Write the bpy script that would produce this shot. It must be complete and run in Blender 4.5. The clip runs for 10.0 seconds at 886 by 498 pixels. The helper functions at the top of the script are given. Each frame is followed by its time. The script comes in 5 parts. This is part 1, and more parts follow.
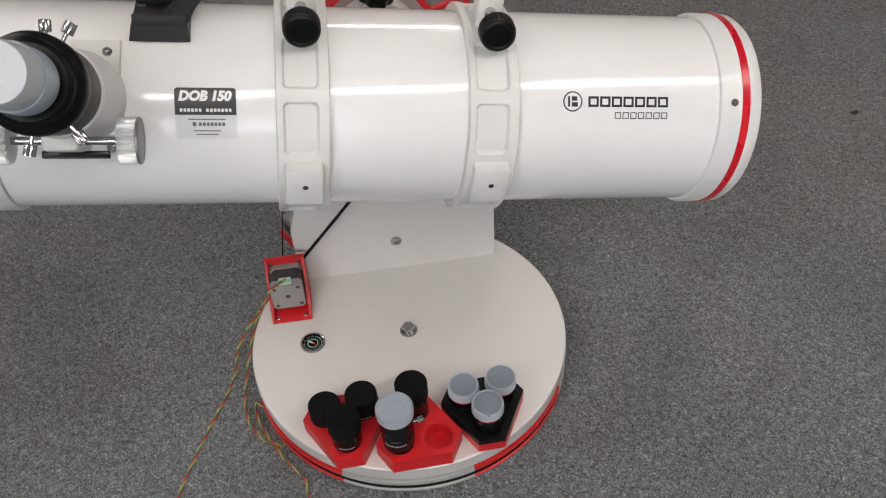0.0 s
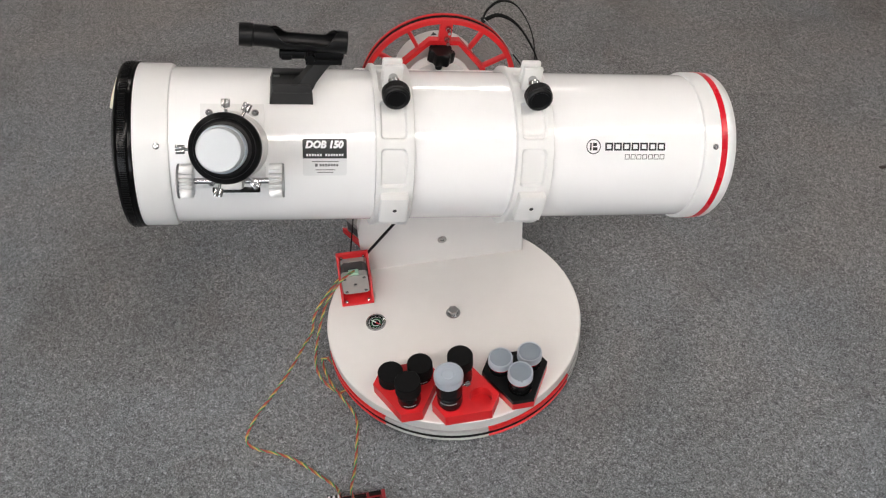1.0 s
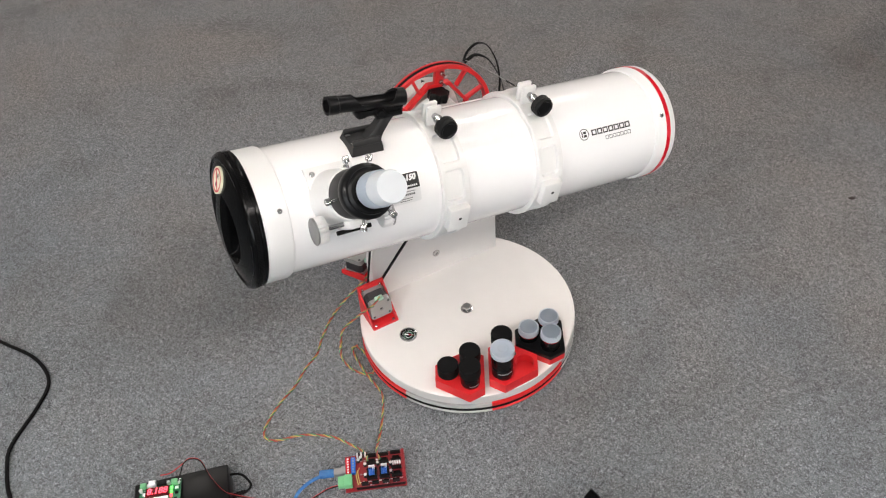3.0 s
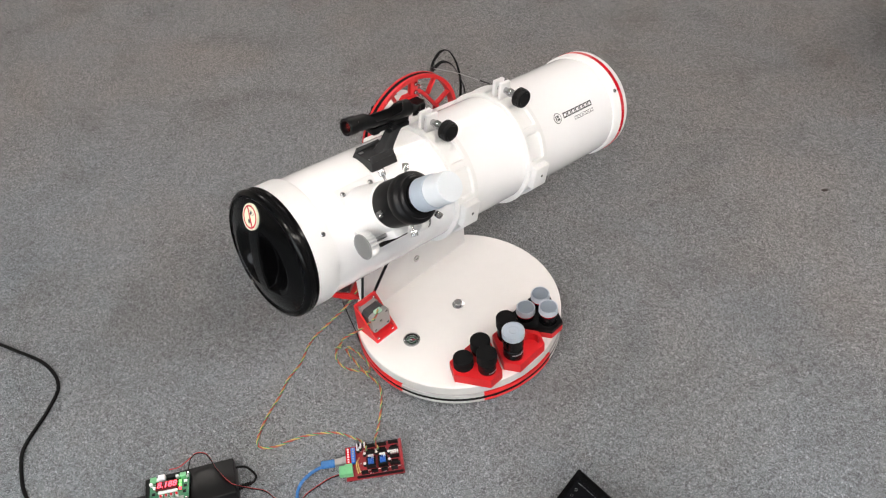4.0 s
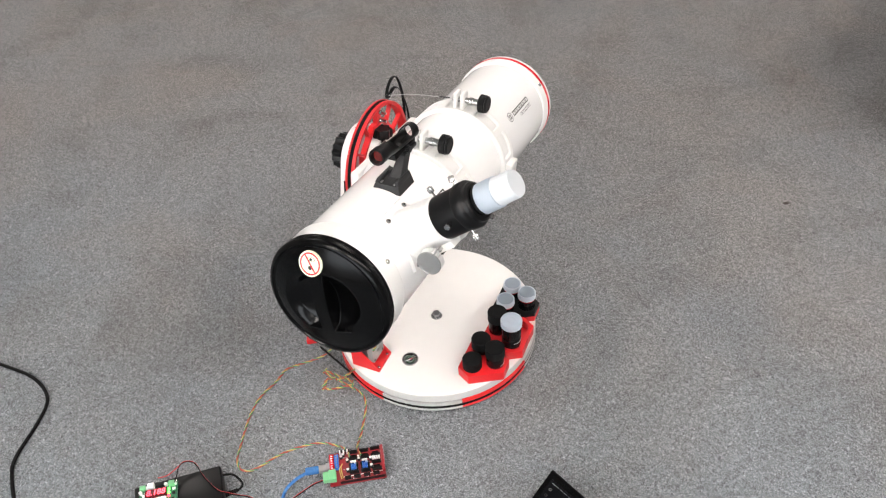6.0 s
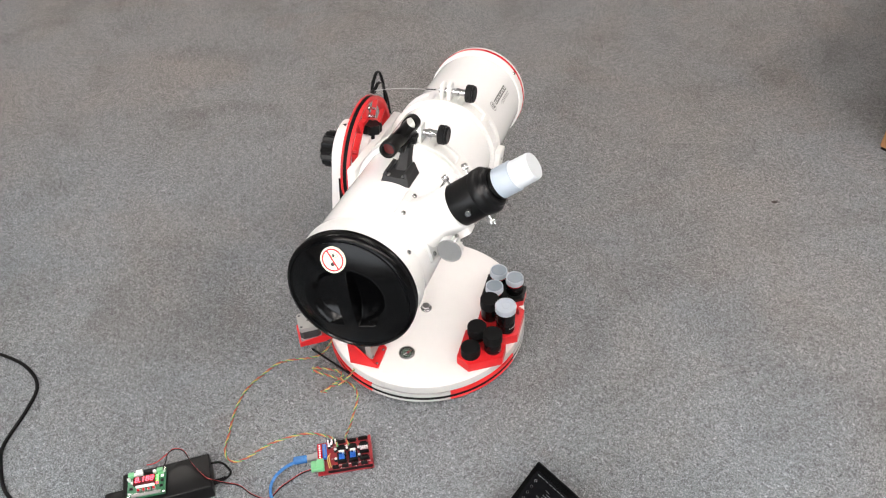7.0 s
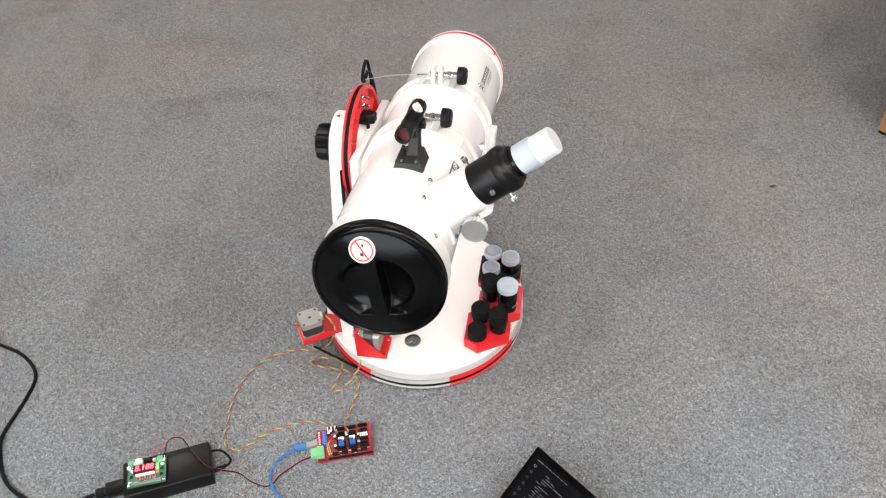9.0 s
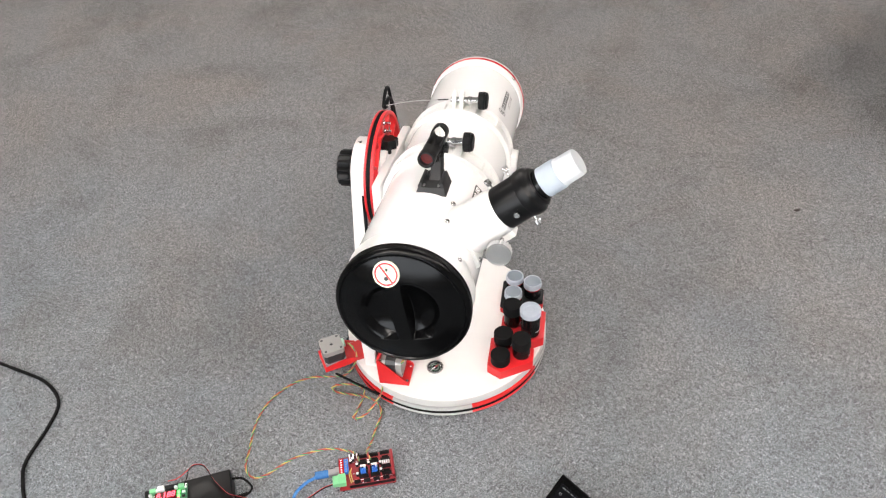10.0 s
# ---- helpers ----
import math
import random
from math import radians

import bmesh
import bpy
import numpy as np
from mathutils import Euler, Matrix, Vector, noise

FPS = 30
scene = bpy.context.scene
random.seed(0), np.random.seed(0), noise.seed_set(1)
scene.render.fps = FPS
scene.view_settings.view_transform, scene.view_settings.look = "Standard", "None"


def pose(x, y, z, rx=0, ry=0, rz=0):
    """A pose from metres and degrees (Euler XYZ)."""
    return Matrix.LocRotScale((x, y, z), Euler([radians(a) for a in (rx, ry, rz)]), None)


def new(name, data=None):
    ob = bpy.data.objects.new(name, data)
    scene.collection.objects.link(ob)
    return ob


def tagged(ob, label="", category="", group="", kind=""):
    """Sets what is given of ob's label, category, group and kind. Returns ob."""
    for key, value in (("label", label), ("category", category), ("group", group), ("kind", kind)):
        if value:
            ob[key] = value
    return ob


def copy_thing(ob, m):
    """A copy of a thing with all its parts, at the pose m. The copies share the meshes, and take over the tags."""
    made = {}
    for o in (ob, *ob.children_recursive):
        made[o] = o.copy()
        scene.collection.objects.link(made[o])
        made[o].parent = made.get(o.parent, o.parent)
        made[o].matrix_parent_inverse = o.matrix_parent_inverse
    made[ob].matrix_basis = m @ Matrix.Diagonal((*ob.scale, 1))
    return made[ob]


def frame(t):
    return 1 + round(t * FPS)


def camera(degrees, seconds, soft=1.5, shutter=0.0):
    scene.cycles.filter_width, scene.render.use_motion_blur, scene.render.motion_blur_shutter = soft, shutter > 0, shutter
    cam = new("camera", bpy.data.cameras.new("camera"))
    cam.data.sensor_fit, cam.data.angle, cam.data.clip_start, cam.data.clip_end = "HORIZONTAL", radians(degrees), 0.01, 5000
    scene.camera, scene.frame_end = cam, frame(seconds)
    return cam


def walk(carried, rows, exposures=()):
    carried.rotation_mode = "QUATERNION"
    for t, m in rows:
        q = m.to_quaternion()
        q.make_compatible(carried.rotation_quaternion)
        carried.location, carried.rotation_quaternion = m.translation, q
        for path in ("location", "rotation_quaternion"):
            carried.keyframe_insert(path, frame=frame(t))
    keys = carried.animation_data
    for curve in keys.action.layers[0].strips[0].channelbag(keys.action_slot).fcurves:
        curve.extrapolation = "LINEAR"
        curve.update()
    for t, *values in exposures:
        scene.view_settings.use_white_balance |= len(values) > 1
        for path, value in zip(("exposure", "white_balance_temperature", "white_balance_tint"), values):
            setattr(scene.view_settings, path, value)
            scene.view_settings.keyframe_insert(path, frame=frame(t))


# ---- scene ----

from mathutils.geometry import tessellate_polygon

# ---------------------------------------------------------------- camera
cam = camera(55.903, 10.0, soft=1.2)
ROWS = [
    (0, 0.331, -0.6096, 0.9058, 44.561, 2.574, 21.64),
    (0.5, 0.3717, -0.647, 1.0408, 42.044, 3.408, 25.973),
    (1, 0.4497, -0.7044, 1.116, 42.668, 2.247, 30.842),
    (1.5, 0.5049, -0.7505, 1.1788, 44.506, 2.239, 33.6),
    (2, 0.5413, -0.7934, 1.2095, 44.547, 2.174, 33.763),
    (2.5, 0.5701, -0.8324, 1.2341, 44.977, 2.395, 33.984),
    (4, 0.6337, -0.9108, 1.2983, 45.578, 3.569, 32.384),
    (4.5, 0.652, -0.9318, 1.3119, 46.437, 3.512, 32.053),
    (5, 0.6565, -0.9421, 1.3246, 46.857, 2.929, 31.265),
    (5.5, 0.6604, -0.9477, 1.3339, 46.78, 3.317, 30.95),
    (7, 0.6776, -0.9617, 1.3405, 46.466, 2.048, 31.238),
    (7.5, 0.6764, -0.9633, 1.3415, 46.066, 2.171, 31.132),
    (8, 0.6763, -0.9632, 1.3382, 45.255, 2.22, 31.087),
    (8.5, 0.6791, -0.9645, 1.3363, 45.607, 2.209, 30.978),
    (9, 0.676, -0.9627, 1.3366, 45.625, 2.212, 30.807),
    (9.5, 0.6712, -0.9542, 1.3368, 45.911, 3.018, 31.51),
    (10, 0.6716, -0.9653, 1.3273, 47.642, 3.329, 31.58),
]
EXPOSURE = [(0, -0.78), (0.5, -0.60), (1, -0.40), (2.5, -0.19), (4.5, 0.18), (7, 0.40), (10, 0.46)]
walk(cam, [(t, pose(*r)) for t, *r in ROWS], EXPOSURE)

# ---------------------------------------------------------------- world and light
world = bpy.data.worlds.new("room_air")
scene.world = world
world.use_nodes = True
world.node_tree.nodes["Background"].inputs[0].default_value = (0.6, 0.65, 0.7, 1)
world.node_tree.nodes["Background"].inputs[1].default_value = 0.05
LAMP_STRENGTH = 32.5
ROW_TURN = 60.6
# the last two lamps are unseen, added to brighten the carpet's west side
LIGHTS = [(2.1, -1.9), (0.9, -1.9), (-0.3, -1.9), (-1.5, -1.9), (-3.4, -1.0), (-2.2, -1.0), (-0.6, 2.3), (2.2, 1.9)]      # along and across the rows of lamps
WIN = (-1.2, 3.6)
day = bpy.data.lights.new("window_daylight", "AREA")
day.shape, day.size, day.size_y, day.energy, day.color = "RECTANGLE", WIN[1] - WIN[0] - 0.1, 1.4, 135, (0.90, 0.945, 1.0)
sky = new("window_daylight", day)
sky.matrix_basis = pose((WIN[0] + WIN[1]) / 2, -4.63, 1.65, 90, 0, 0)


# ---------------------------------------------------------------- materials
def material(name, colour, rough=0.5, metal=0.0, grain=0.0, scale=200.0, bump=0.0, wear=0.0, coat=0.0, second=None, trans=0.0, emit=0.0, spec=0.5):
    """A procedural material: base colour with fine grain and larger stains, roughness variation and fine relief."""
    m = bpy.data.materials.new(name)
    m.use_nodes = True
    nt = m.node_tree
    n, link = nt.nodes, nt.links.new
    b = n["Principled BSDF"]
    b.inputs["Metallic"].default_value = metal
    b.inputs["Coat Weight"].default_value = coat
    b.inputs["Specular IOR Level"].default_value = spec
    b.inputs["Coat Roughness"].default_value = 0.08
    b.inputs["Transmission Weight"].default_value = trans
    if emit:
        b.inputs["Emission Color"].default_value = (*colour, 1)
        b.inputs["Emission Strength"].default_value = emit
    co = n.new("ShaderNodeTexCoord")
    fine = n.new("ShaderNodeTexNoise")
    fine.inputs["Scale"].default_value = scale
    fine.inputs["Detail"].default_value = 4
    big = n.new("ShaderNodeTexNoise")
    big.inputs["Scale"].default_value = scale / 14
    big.inputs["Detail"].default_value = 5
    link(co.outputs["Object"], fine.inputs["Vector"])
    link(co.outputs["Object"], big.inputs["Vector"])
    other = second or tuple(c * 0.72 for c in colour)
    mix = n.new("ShaderNodeMixRGB")
    mix.inputs[1].default_value = (*colour, 1)
    mix.inputs[2].default_value = (*other, 1)
    amount = n.new("ShaderNodeMath")
    amount.operation = "MULTIPLY_ADD"
    amount.inputs[1].default_value = grain
    link(fine.outputs["Fac"], amount.inputs[0])
    stain = n.new("ShaderNodeMath")
    stain.operation = "MULTIPLY"
    stain.inputs[1].default_value = wear
    link(big.outputs["Fac"], stain.inputs[0])
    link(stain.outputs[0], amount.inputs[2])
    link(amount.outputs[0], mix.inputs[0])
    link(mix.outputs[0], b.inputs["Base Color"])
    rg = n.new("ShaderNodeMapRange")
    rg.inputs["To Min"].default_value = max(0.02, rough - 0.08)
    rg.inputs["To Max"].default_value = min(1, rough + 0.1)
    link(big.outputs["Fac"], rg.inputs["Value"])
    link(rg.outputs[0], b.inputs["Roughness"])
    if bump:
        bm_ = n.new("ShaderNodeBump")
        bm_.inputs["Strength"].default_value = bump
        bm_.inputs["Distance"].default_value = 0.001
        link(fine.outputs["Fac"], bm_.inputs["Height"])
        link(bm_.outputs[0], b.inputs["Normal"])
    return m


def carpet_material():
    """Grey loop-pile carpet: speckled yarn, worn and slightly warm patches, dark specks."""
    m = bpy.data.materials.new("grey_loop_carpet")
    m.use_nodes = True
    nt = m.node_tree
    n, link = nt.nodes, nt.links.new
    b = n["Principled BSDF"]
    b.inputs["Roughness"].default_value = 0.95
    b.inputs["Specular IOR Level"].default_value = 0.15
    co = n.new("ShaderNodeTexCoord")

    def noise_node(scale, detail=3, rough=0.55, warp=0.0):
        t = n.new("ShaderNodeTexNoise")
        t.inputs["Scale"].default_value = scale
        t.inputs["Detail"].default_value = detail
        t.inputs["Roughness"].default_value = rough
        t.inputs["Distortion"].default_value = warp
        link(co.outputs["Object"], t.inputs["Vector"])
        return t.outputs["Fac"]

    def ramp(fac, stops):
        r = n.new("ShaderNodeValToRGB")
        e = r.color_ramp.elements
        e[0].position, e[0].color = stops[0][0], (*stops[0][1], 1)
        e[1].position, e[1].color = stops[-1][0], (*stops[-1][1], 1)
        for p, c in stops[1:-1]:
            x = e.new(p)
            x.color = (*c, 1)
        link(fac, r.inputs[0])
        return r.outputs[0]

    def blend(kind, a, c, fac=1.0):
        x = n.new("ShaderNodeMixRGB")
        x.blend_type = kind
        x.inputs[0].default_value = fac
        link(a, x.inputs[1])
        link(c, x.inputs[2])
        return x.outputs[0]

    yarn = noise_node(300, 2.5, 0.7, 2.2)
    base = ramp(yarn, [(0.31, (0.026, 0.0268, 0.0277)), (0.45, (0.104, 0.108, 0.112)), (0.54, (0.178, 0.185, 0.191)), (0.66, (0.37, 0.384, 0.397))])
    tint = ramp(noise_node(2.2, 4, 0.6, 0.5), [(0.36, (1.02, 0.985, 0.96)), (0.58, (0.98, 1.0, 1.02))])
    patch = ramp(noise_node(2.9, 5, 0.55, 0.9), [(0.32, (0.82, 0.81, 0.805)), (0.50, (1, 1, 1)), (0.8, (1.06, 1.06, 1.06))])
    flecks = ramp(noise_node(26, 4, 0.7, 1.0), [(0.25, (0.60, 0.59, 0.59)), (0.33, (1, 1, 1))])
    brown = ramp(noise_node(3.4, 5, 0.7, 1.2), [(0.30, (1.0, 0.945, 0.92)), (0.42, (1, 1, 1))])
    colour = blend("MULTIPLY", blend("MULTIPLY", base, tint), blend("MULTIPLY", patch, flecks, 0.8))
    tuft = ramp(noise_node(130, 3, 0.7, 1.0), [(0.34, (0.81, 0.81, 0.81)), (0.50, (1, 1, 1)), (0.68, (1.22, 1.22, 1.22))])
    colour = blend("MULTIPLY", blend("MULTIPLY", colour, brown), tuft)
    worm = ramp(noise_node(175, 1, 0.5, 0.4), [(0.36, (0.85, 0.85, 0.85)), (0.46, (1.12, 1.12, 1.12)), (0.53, (1.12, 1.12, 1.12)), (0.63, (0.85, 0.85, 0.85))])
    colour = blend("MULTIPLY", colour, worm)
    # warmer, brownish tint towards the north, cooler towards the south
    xyz = n.new("ShaderNodeSeparateXYZ")
    link(co.outputs["Object"], xyz.inputs[0])
    zone = n.new("ShaderNodeMath")
    zone.operation = "MULTIPLY_ADD"
    zone.inputs[1].default_value = 0.45
    link(xyz.outputs["Y"], zone.inputs[0])
    east = n.new("ShaderNodeMath")
    east.operation = "MULTIPLY_ADD"
    east.inputs[1].default_value = -0.15
    link(xyz.outputs["X"], east.inputs[0])
    link(noise_node(1.6, 4, 0.6, 0.4), east.inputs[2])
    link(east.outputs[0], zone.inputs[2])
    north_tint = ramp(zone.outputs[0], [(0.12, (0.985, 1.055, 1.09)), (0.45, (1.0, 1.0, 1.0)), (0.95, (1.05, 0.985, 0.94))])
    colour = blend("MULTIPLY", colour, north_tint)
    link(colour, b.inputs["Base Color"])
    bump = n.new("ShaderNodeBump")
    bump.inputs["Strength"].default_value = 0.6
    bump.inputs["Distance"].default_value = 0.0025
    link(yarn, bump.inputs["Height"])
    link(bump.outputs[0], b.inputs["Normal"])
    return m


CARPET = carpet_material()
WALL_PAINT = material("off_white_wall_paint", (0.40, 0.385, 0.36), 0.9, grain=0.2, scale=120, bump=0.1, wear=0.15)
CEILING_PAINT = material("white_ceiling_tile", (0.75, 0.75, 0.73), 0.95, grain=0.3, scale=160, bump=0.2, wear=0.1)
LAMP_FRAME = material("white_lamp_steel", (0.7, 0.7, 0.7), 0.4)
GLOW = material("lamp_diffuser", (1.0, 0.925, 0.875), 0.6, emit=LAMP_STRENGTH)
GLOSS_WHITE = material("white_gloss_enamel", (0.84, 0.835, 0.83), 0.16, grain=0.05, scale=90, wear=0.08, coat=0.5)
CAST_WHITE = material("white_powder_coat", (0.72, 0.715, 0.70), 0.42, grain=0.12, scale=900, bump=0.06, wear=0.12)
COLLAR_GREY = material("pale_grey_collar_paint", (0.75, 0.75, 0.74), 0.36, grain=0.1, scale=500, wear=0.12)
LAMINATE = material("off_white_laminate", (0.70, 0.678, 0.658), 0.36, grain=0.12, scale=500, bump=0.03, wear=0.2)
LAMINATE_EDGE = material("grey_laminate_edge_band", (0.52, 0.515, 0.50), 0.45, grain=0.15, scale=300, wear=0.25)
RED_PLASTIC = material("red_printed_plastic", (0.60, 0.012, 0.016), 0.42, grain=0.2, scale=420, bump=0.12, wear=0.25)
RED_BAND = material("red_band_paint", (0.60, 0.008, 0.02), 0.25, grain=0.1, wear=0.1)
GREY_PLASTIC = material("grey_printed_plastic", (0.40, 0.40, 0.395), 0.45, grain=0.2, scale=400, bump=0.1, wear=0.25)
BLACK_PLASTIC = material("black_satin_plastic", (0.0032, 0.0032, 0.0034), 0.34, grain=0.3, scale=300, bump=0.03, wear=0.3, second=(0.0070, 0.0070, 0.0075), spec=0.19)
BLACK_GLOSS = material("black_gloss_plastic", (0.0014, 0.0014, 0.0015), 0.16, grain=0.2, wear=0.2, second=(0.0022, 0.0022, 0.0024), spec=0.13)
BLACK_RUBBER = material("black_rubber", (0.0035, 0.0035, 0.0037), 0.7, grain=0.4, scale=800, bump=0.2, wear=0.3, second=(0.0075, 0.0075, 0.0075), spec=0.12)
BLACK_METAL = material("black_anodised_metal", (0.0030, 0.0030, 0.0032), 0.2, grain=0.2, wear=0.2, second=(0.0055, 0.0055, 0.0055), spec=0.22)
CHROME = material("bright_chrome", (0.50, 0.50, 0.50), 0.17, metal=1.0, grain=0.15, wear=0.3)
ALUMINIUM = material("brushed_aluminium", (0.36, 0.36, 0.355), 0.46, metal=0.9, grain=0.3, scale=900, bump=0.05, wear=0.3)
MINT = material("mint_green_plug_plastic", (0.36, 0.58, 0.44), 0.4, grain=0.1)
PLATE_GREY = material("grey_cast_plate", (0.70, 0.70, 0.69), 0.4, grain=0.15, scale=500, wear=0.15)
MOTOR_PLATE = material("dull_zinc_plate", (0.35, 0.345, 0.33), 0.5, metal=0.35, grain=0.3, scale=700, bump=0.05, wear=0.4)
CAP_RIM = material("pale_translucent_rim", (0.50, 0.55, 0.61), 0.3, grain=0.1, scale=300, wear=0.1, trans=0.25)
SILVER = material("polished_silver_alloy", (0.72, 0.72, 0.715), 0.34, metal=0.5, grain=0.2, scale=500, wear=0.2)
RED_LEAD = material("dark_red_lead", (0.38, 0.016, 0.020), 0.4, grain=0.1)
STEEL_DARK = material("dark_lamination_steel", (0.05, 0.05, 0.052), 0.45, metal=0.5, grain=0.4, scale=900, bump=0.1)
FROSTED = material("frosted_plastic_cap", (0.64, 0.675, 0.70), 0.5, grain=0.05, scale=300, bump=0.03, wear=0.05, trans=0.2)
MILKY = material("milky_bluish_plastic", (0.48, 0.545, 0.62), 0.38, grain=0.1, scale=300, wear=0.15, trans=0.3)
SMOKY = material("smoky_translucent_cap", (0.25, 0.295, 0.345), 0.35, grain=0.1, scale=300, wear=0.2, trans=0.30)
SHOE_GREY = material("dark_grey_moulded_plastic", (0.018, 0.018, 0.0185), 0.5, grain=0.3, scale=600, bump=0.08, wear=0.3, second=(0.028, 0.028, 0.029), spec=0.3)
RED_GLASS = material("red_coated_lens", (0.10, 0.010, 0.009), 0.06, coat=1.0)
SILVER_LABEL = material("silver_label", (0.70, 0.70, 0.70), 0.35, grain=0.1, wear=0.2)
BLACK_INK = material("black_ink", (0.012, 0.012, 0.012), 0.35, grain=0.1)
WHITE_INK = material("white_ink", (0.8, 0.8, 0.8), 0.4, grain=0.1)
GREY_INK = material("grey_ink", (0.12, 0.12, 0.12), 0.5, grain=0.1)
CREAM = material("cream_sticker_paper", (0.80, 0.77, 0.58), 0.45, grain=0.1, wear=0.15)
RED_INK = material("red_ink", (0.50, 0.012, 0.025), 0.45, grain=0.1)
RED_PCB = material("red_circuit_board", (0.38, 0.022, 0.030), 0.35, grain=0.5, scale=420, wear=0.5, second=(0.07, 0.006, 0.008))
GREEN_PCB = material("green_circuit_board", (0.006, 0.075, 0.030), 0.32, grain=0.6, scale=500, wear=0.4, second=(0.02, 0.16, 0.065))
GREEN_PLASTIC = material("green_terminal_plastic", (0.15, 0.42, 0.20), 0.4, grain=0.15)
BLUE_PLASTIC = material("blue_plastic", (0.016, 0.13, 0.52), 0.35, grain=0.2)
BLUE_JACKET = material("blue_translucent_cable_jacket", (0.016, 0.10, 0.30), 0.25, grain=0.7, scale=260, second=(0.10, 0.24, 0.46))
RED_GLOW = material("red_led_segment", (1.0, 0.05, 0.09), 0.4, emit=2.2)
GREEN_GLOW = material("green_led", (0.15, 1.0, 0.15), 0.4, emit=1.5)
DARK_RED = material("dark_red_display_window", (0.07, 0.004, 0.006), 0.25)
W_RED = material("red_wire_insulation", (0.34, 0.03, 0.035), 0.45, grain=0.1)
W_YELLOW = material("yellow_wire_insulation", (0.50, 0.385, 0.10), 0.45, grain=0.1)
W_GREEN = material("green_wire_insulation", (0.035, 0.26, 0.11), 0.45, grain=0.1)
W_ORANGE = material("orange_wire_insulation", (0.35, 0.09, 0.035), 0.45, grain=0.1)
SCREEN = material("dark_laptop_screen", (0.0015, 0.0015, 0.002), 0.6, grain=0.1, emit=0.5, spec=0.04)
SCREEN_TEXT = material("lit_screen_text", (0.13, 0.135, 0.14), 0.6, emit=0.08, spec=0.05)
CRUMB = material("dark_brown_crumb", (0.035, 0.026, 0.022), 0.8, grain=0.4, scale=600, bump=0.3)
BROWN_WOOD = material("brown_varnished_wood", (0.34, 0.17, 0.07), 0.4, grain=0.5, scale=60, wear=0.5, bump=0.05)


# ---------------------------------------------------------------- mesh helpers
def mesh_object(name, bm, mats, angle=35):
    me = bpy.data.meshes.new(name)
    bmesh.ops.recalc_face_normals(bm, faces=bm.faces)
    bm.to_mesh(me)
    bm.free()
    for m in (mats if isinstance(mats, (list, tuple)) else [mats]):
        me.materials.append(m)
    me.shade_smooth()
    me.set_sharp_from_angle(angle=radians(angle))
    return new(name, me)


def part(name, bm, mats, parent, label="", angle=35):
    ob = mesh_object(name, bm, mats, angle)
    ob.parent = parent
    if label:
        tagged(ob, label)
    return ob


def thing(name, label, category, group=""):
    return tagged(new(name), label, category, group)


def lathe(bm, profile, n=40, m=Matrix(), mat=0, closed=False):
    """Turns (radius, height) points about z."""
    rings = []
    for r, z in profile:
        if r < 1e-6:
            rings.append([bm.verts.new(m @ Vector((0, 0, z)))])
        else:
            rings.append([bm.verts.new(m @ Vector((r * math.cos(2 * math.pi * k / n), r * math.sin(2 * math.pi * k / n), z))) for k in range(n)])
    pairs = list(zip(rings, rings[1:])) + ([(rings[-1], rings[0])] if closed else [])
    for a, b in pairs:
        for k in range(n):
            q = [a[k % len(a)], a[(k + 1) % len(a)], b[(k + 1) % len(b)], b[k % len(b)]]
            u = list(dict.fromkeys(q))
            if len(u) > 2:
                bm.faces.new(u).material_index = mat
    if not closed:
        for ring in (rings[0], rings[-1]):
            if len(ring) > 2:
                bm.faces.new(ring).material_index = mat
    return bm


def box(bm, sx, sy, sz, c=(0, 0, 0), bevel=0.0, m=Matrix(), mat=0, seg=2):
    g = bmesh.ops.create_cube(bm, size=1.0, matrix=m @ Matrix.Translation(c) @ Matrix.Diagonal((sx, sy, sz, 1)))
    vs = g["verts"]
    faces = {f for v in vs for f in v.link_faces}
    for f in faces:
        f.material_index = mat
    if bevel:
        es = list({e for v in vs for e in v.link_edges})
        bmesh.ops.bevel(bm, geom=es, offset=bevel, segments=seg, affect="EDGES", profile=0.5, clamp_overlap=True)
    return bm


def prism(bm, outer, z0, z1, holes=(), m=Matrix(), mat=0, bevel=0.0):
    """An upright plate with an outline and holes through it."""
    loops = [outer, *holes]
    flat = [p for l in loops for p in l]
    tris = tessellate_polygon([[Vector((*p, 0)) for p in l] for l in loops])
    lo = [bm.verts.new(m @ Vector((*p, z0))) for p in flat]
    hi = [bm.verts.new(m @ Vector((*p, z1))) for p in flat]
    for t in tris:
        for vs in (lo, hi):
            try:
                bm.faces.new([vs[i] for i in t]).material_index = mat
            except ValueError:
                pass
    k = 0
    for l in loops:
        for i in range(len(l)):
            a, b = k + i, k + (i + 1) % len(l)
            bm.faces.new((lo[a], lo[b], hi[b], hi[a])).material_index = mat
        k += len(l)
    return bm


def circle(r, n=32, c=(0, 0), a0=0.0):
    return [(c[0] + r * math.cos(a0 + 2 * math.pi * k / n), c[1] + r * math.sin(a0 + 2 * math.pi * k / n)) for k in range(n)]


def smooth_path(points, steps=8):
    """A Catmull-Rom curve through the points."""
    p = [Vector(q) for q in points]
    p = [2 * p[0] - p[1], *p, 2 * p[-1] - p[-2]]
    out = []
    for a, b, c, d in zip(p, p[1:], p[2:], p[3:]):
        for k in range(steps):
            t = k / steps
            out.append(0.5 * (2 * b + (c - a) * t + (2 * a - 5 * b + 4 * c - d) * t * t + (3 * b - a - 3 * c + d) * t ** 3))
    return out + [p[-2]]


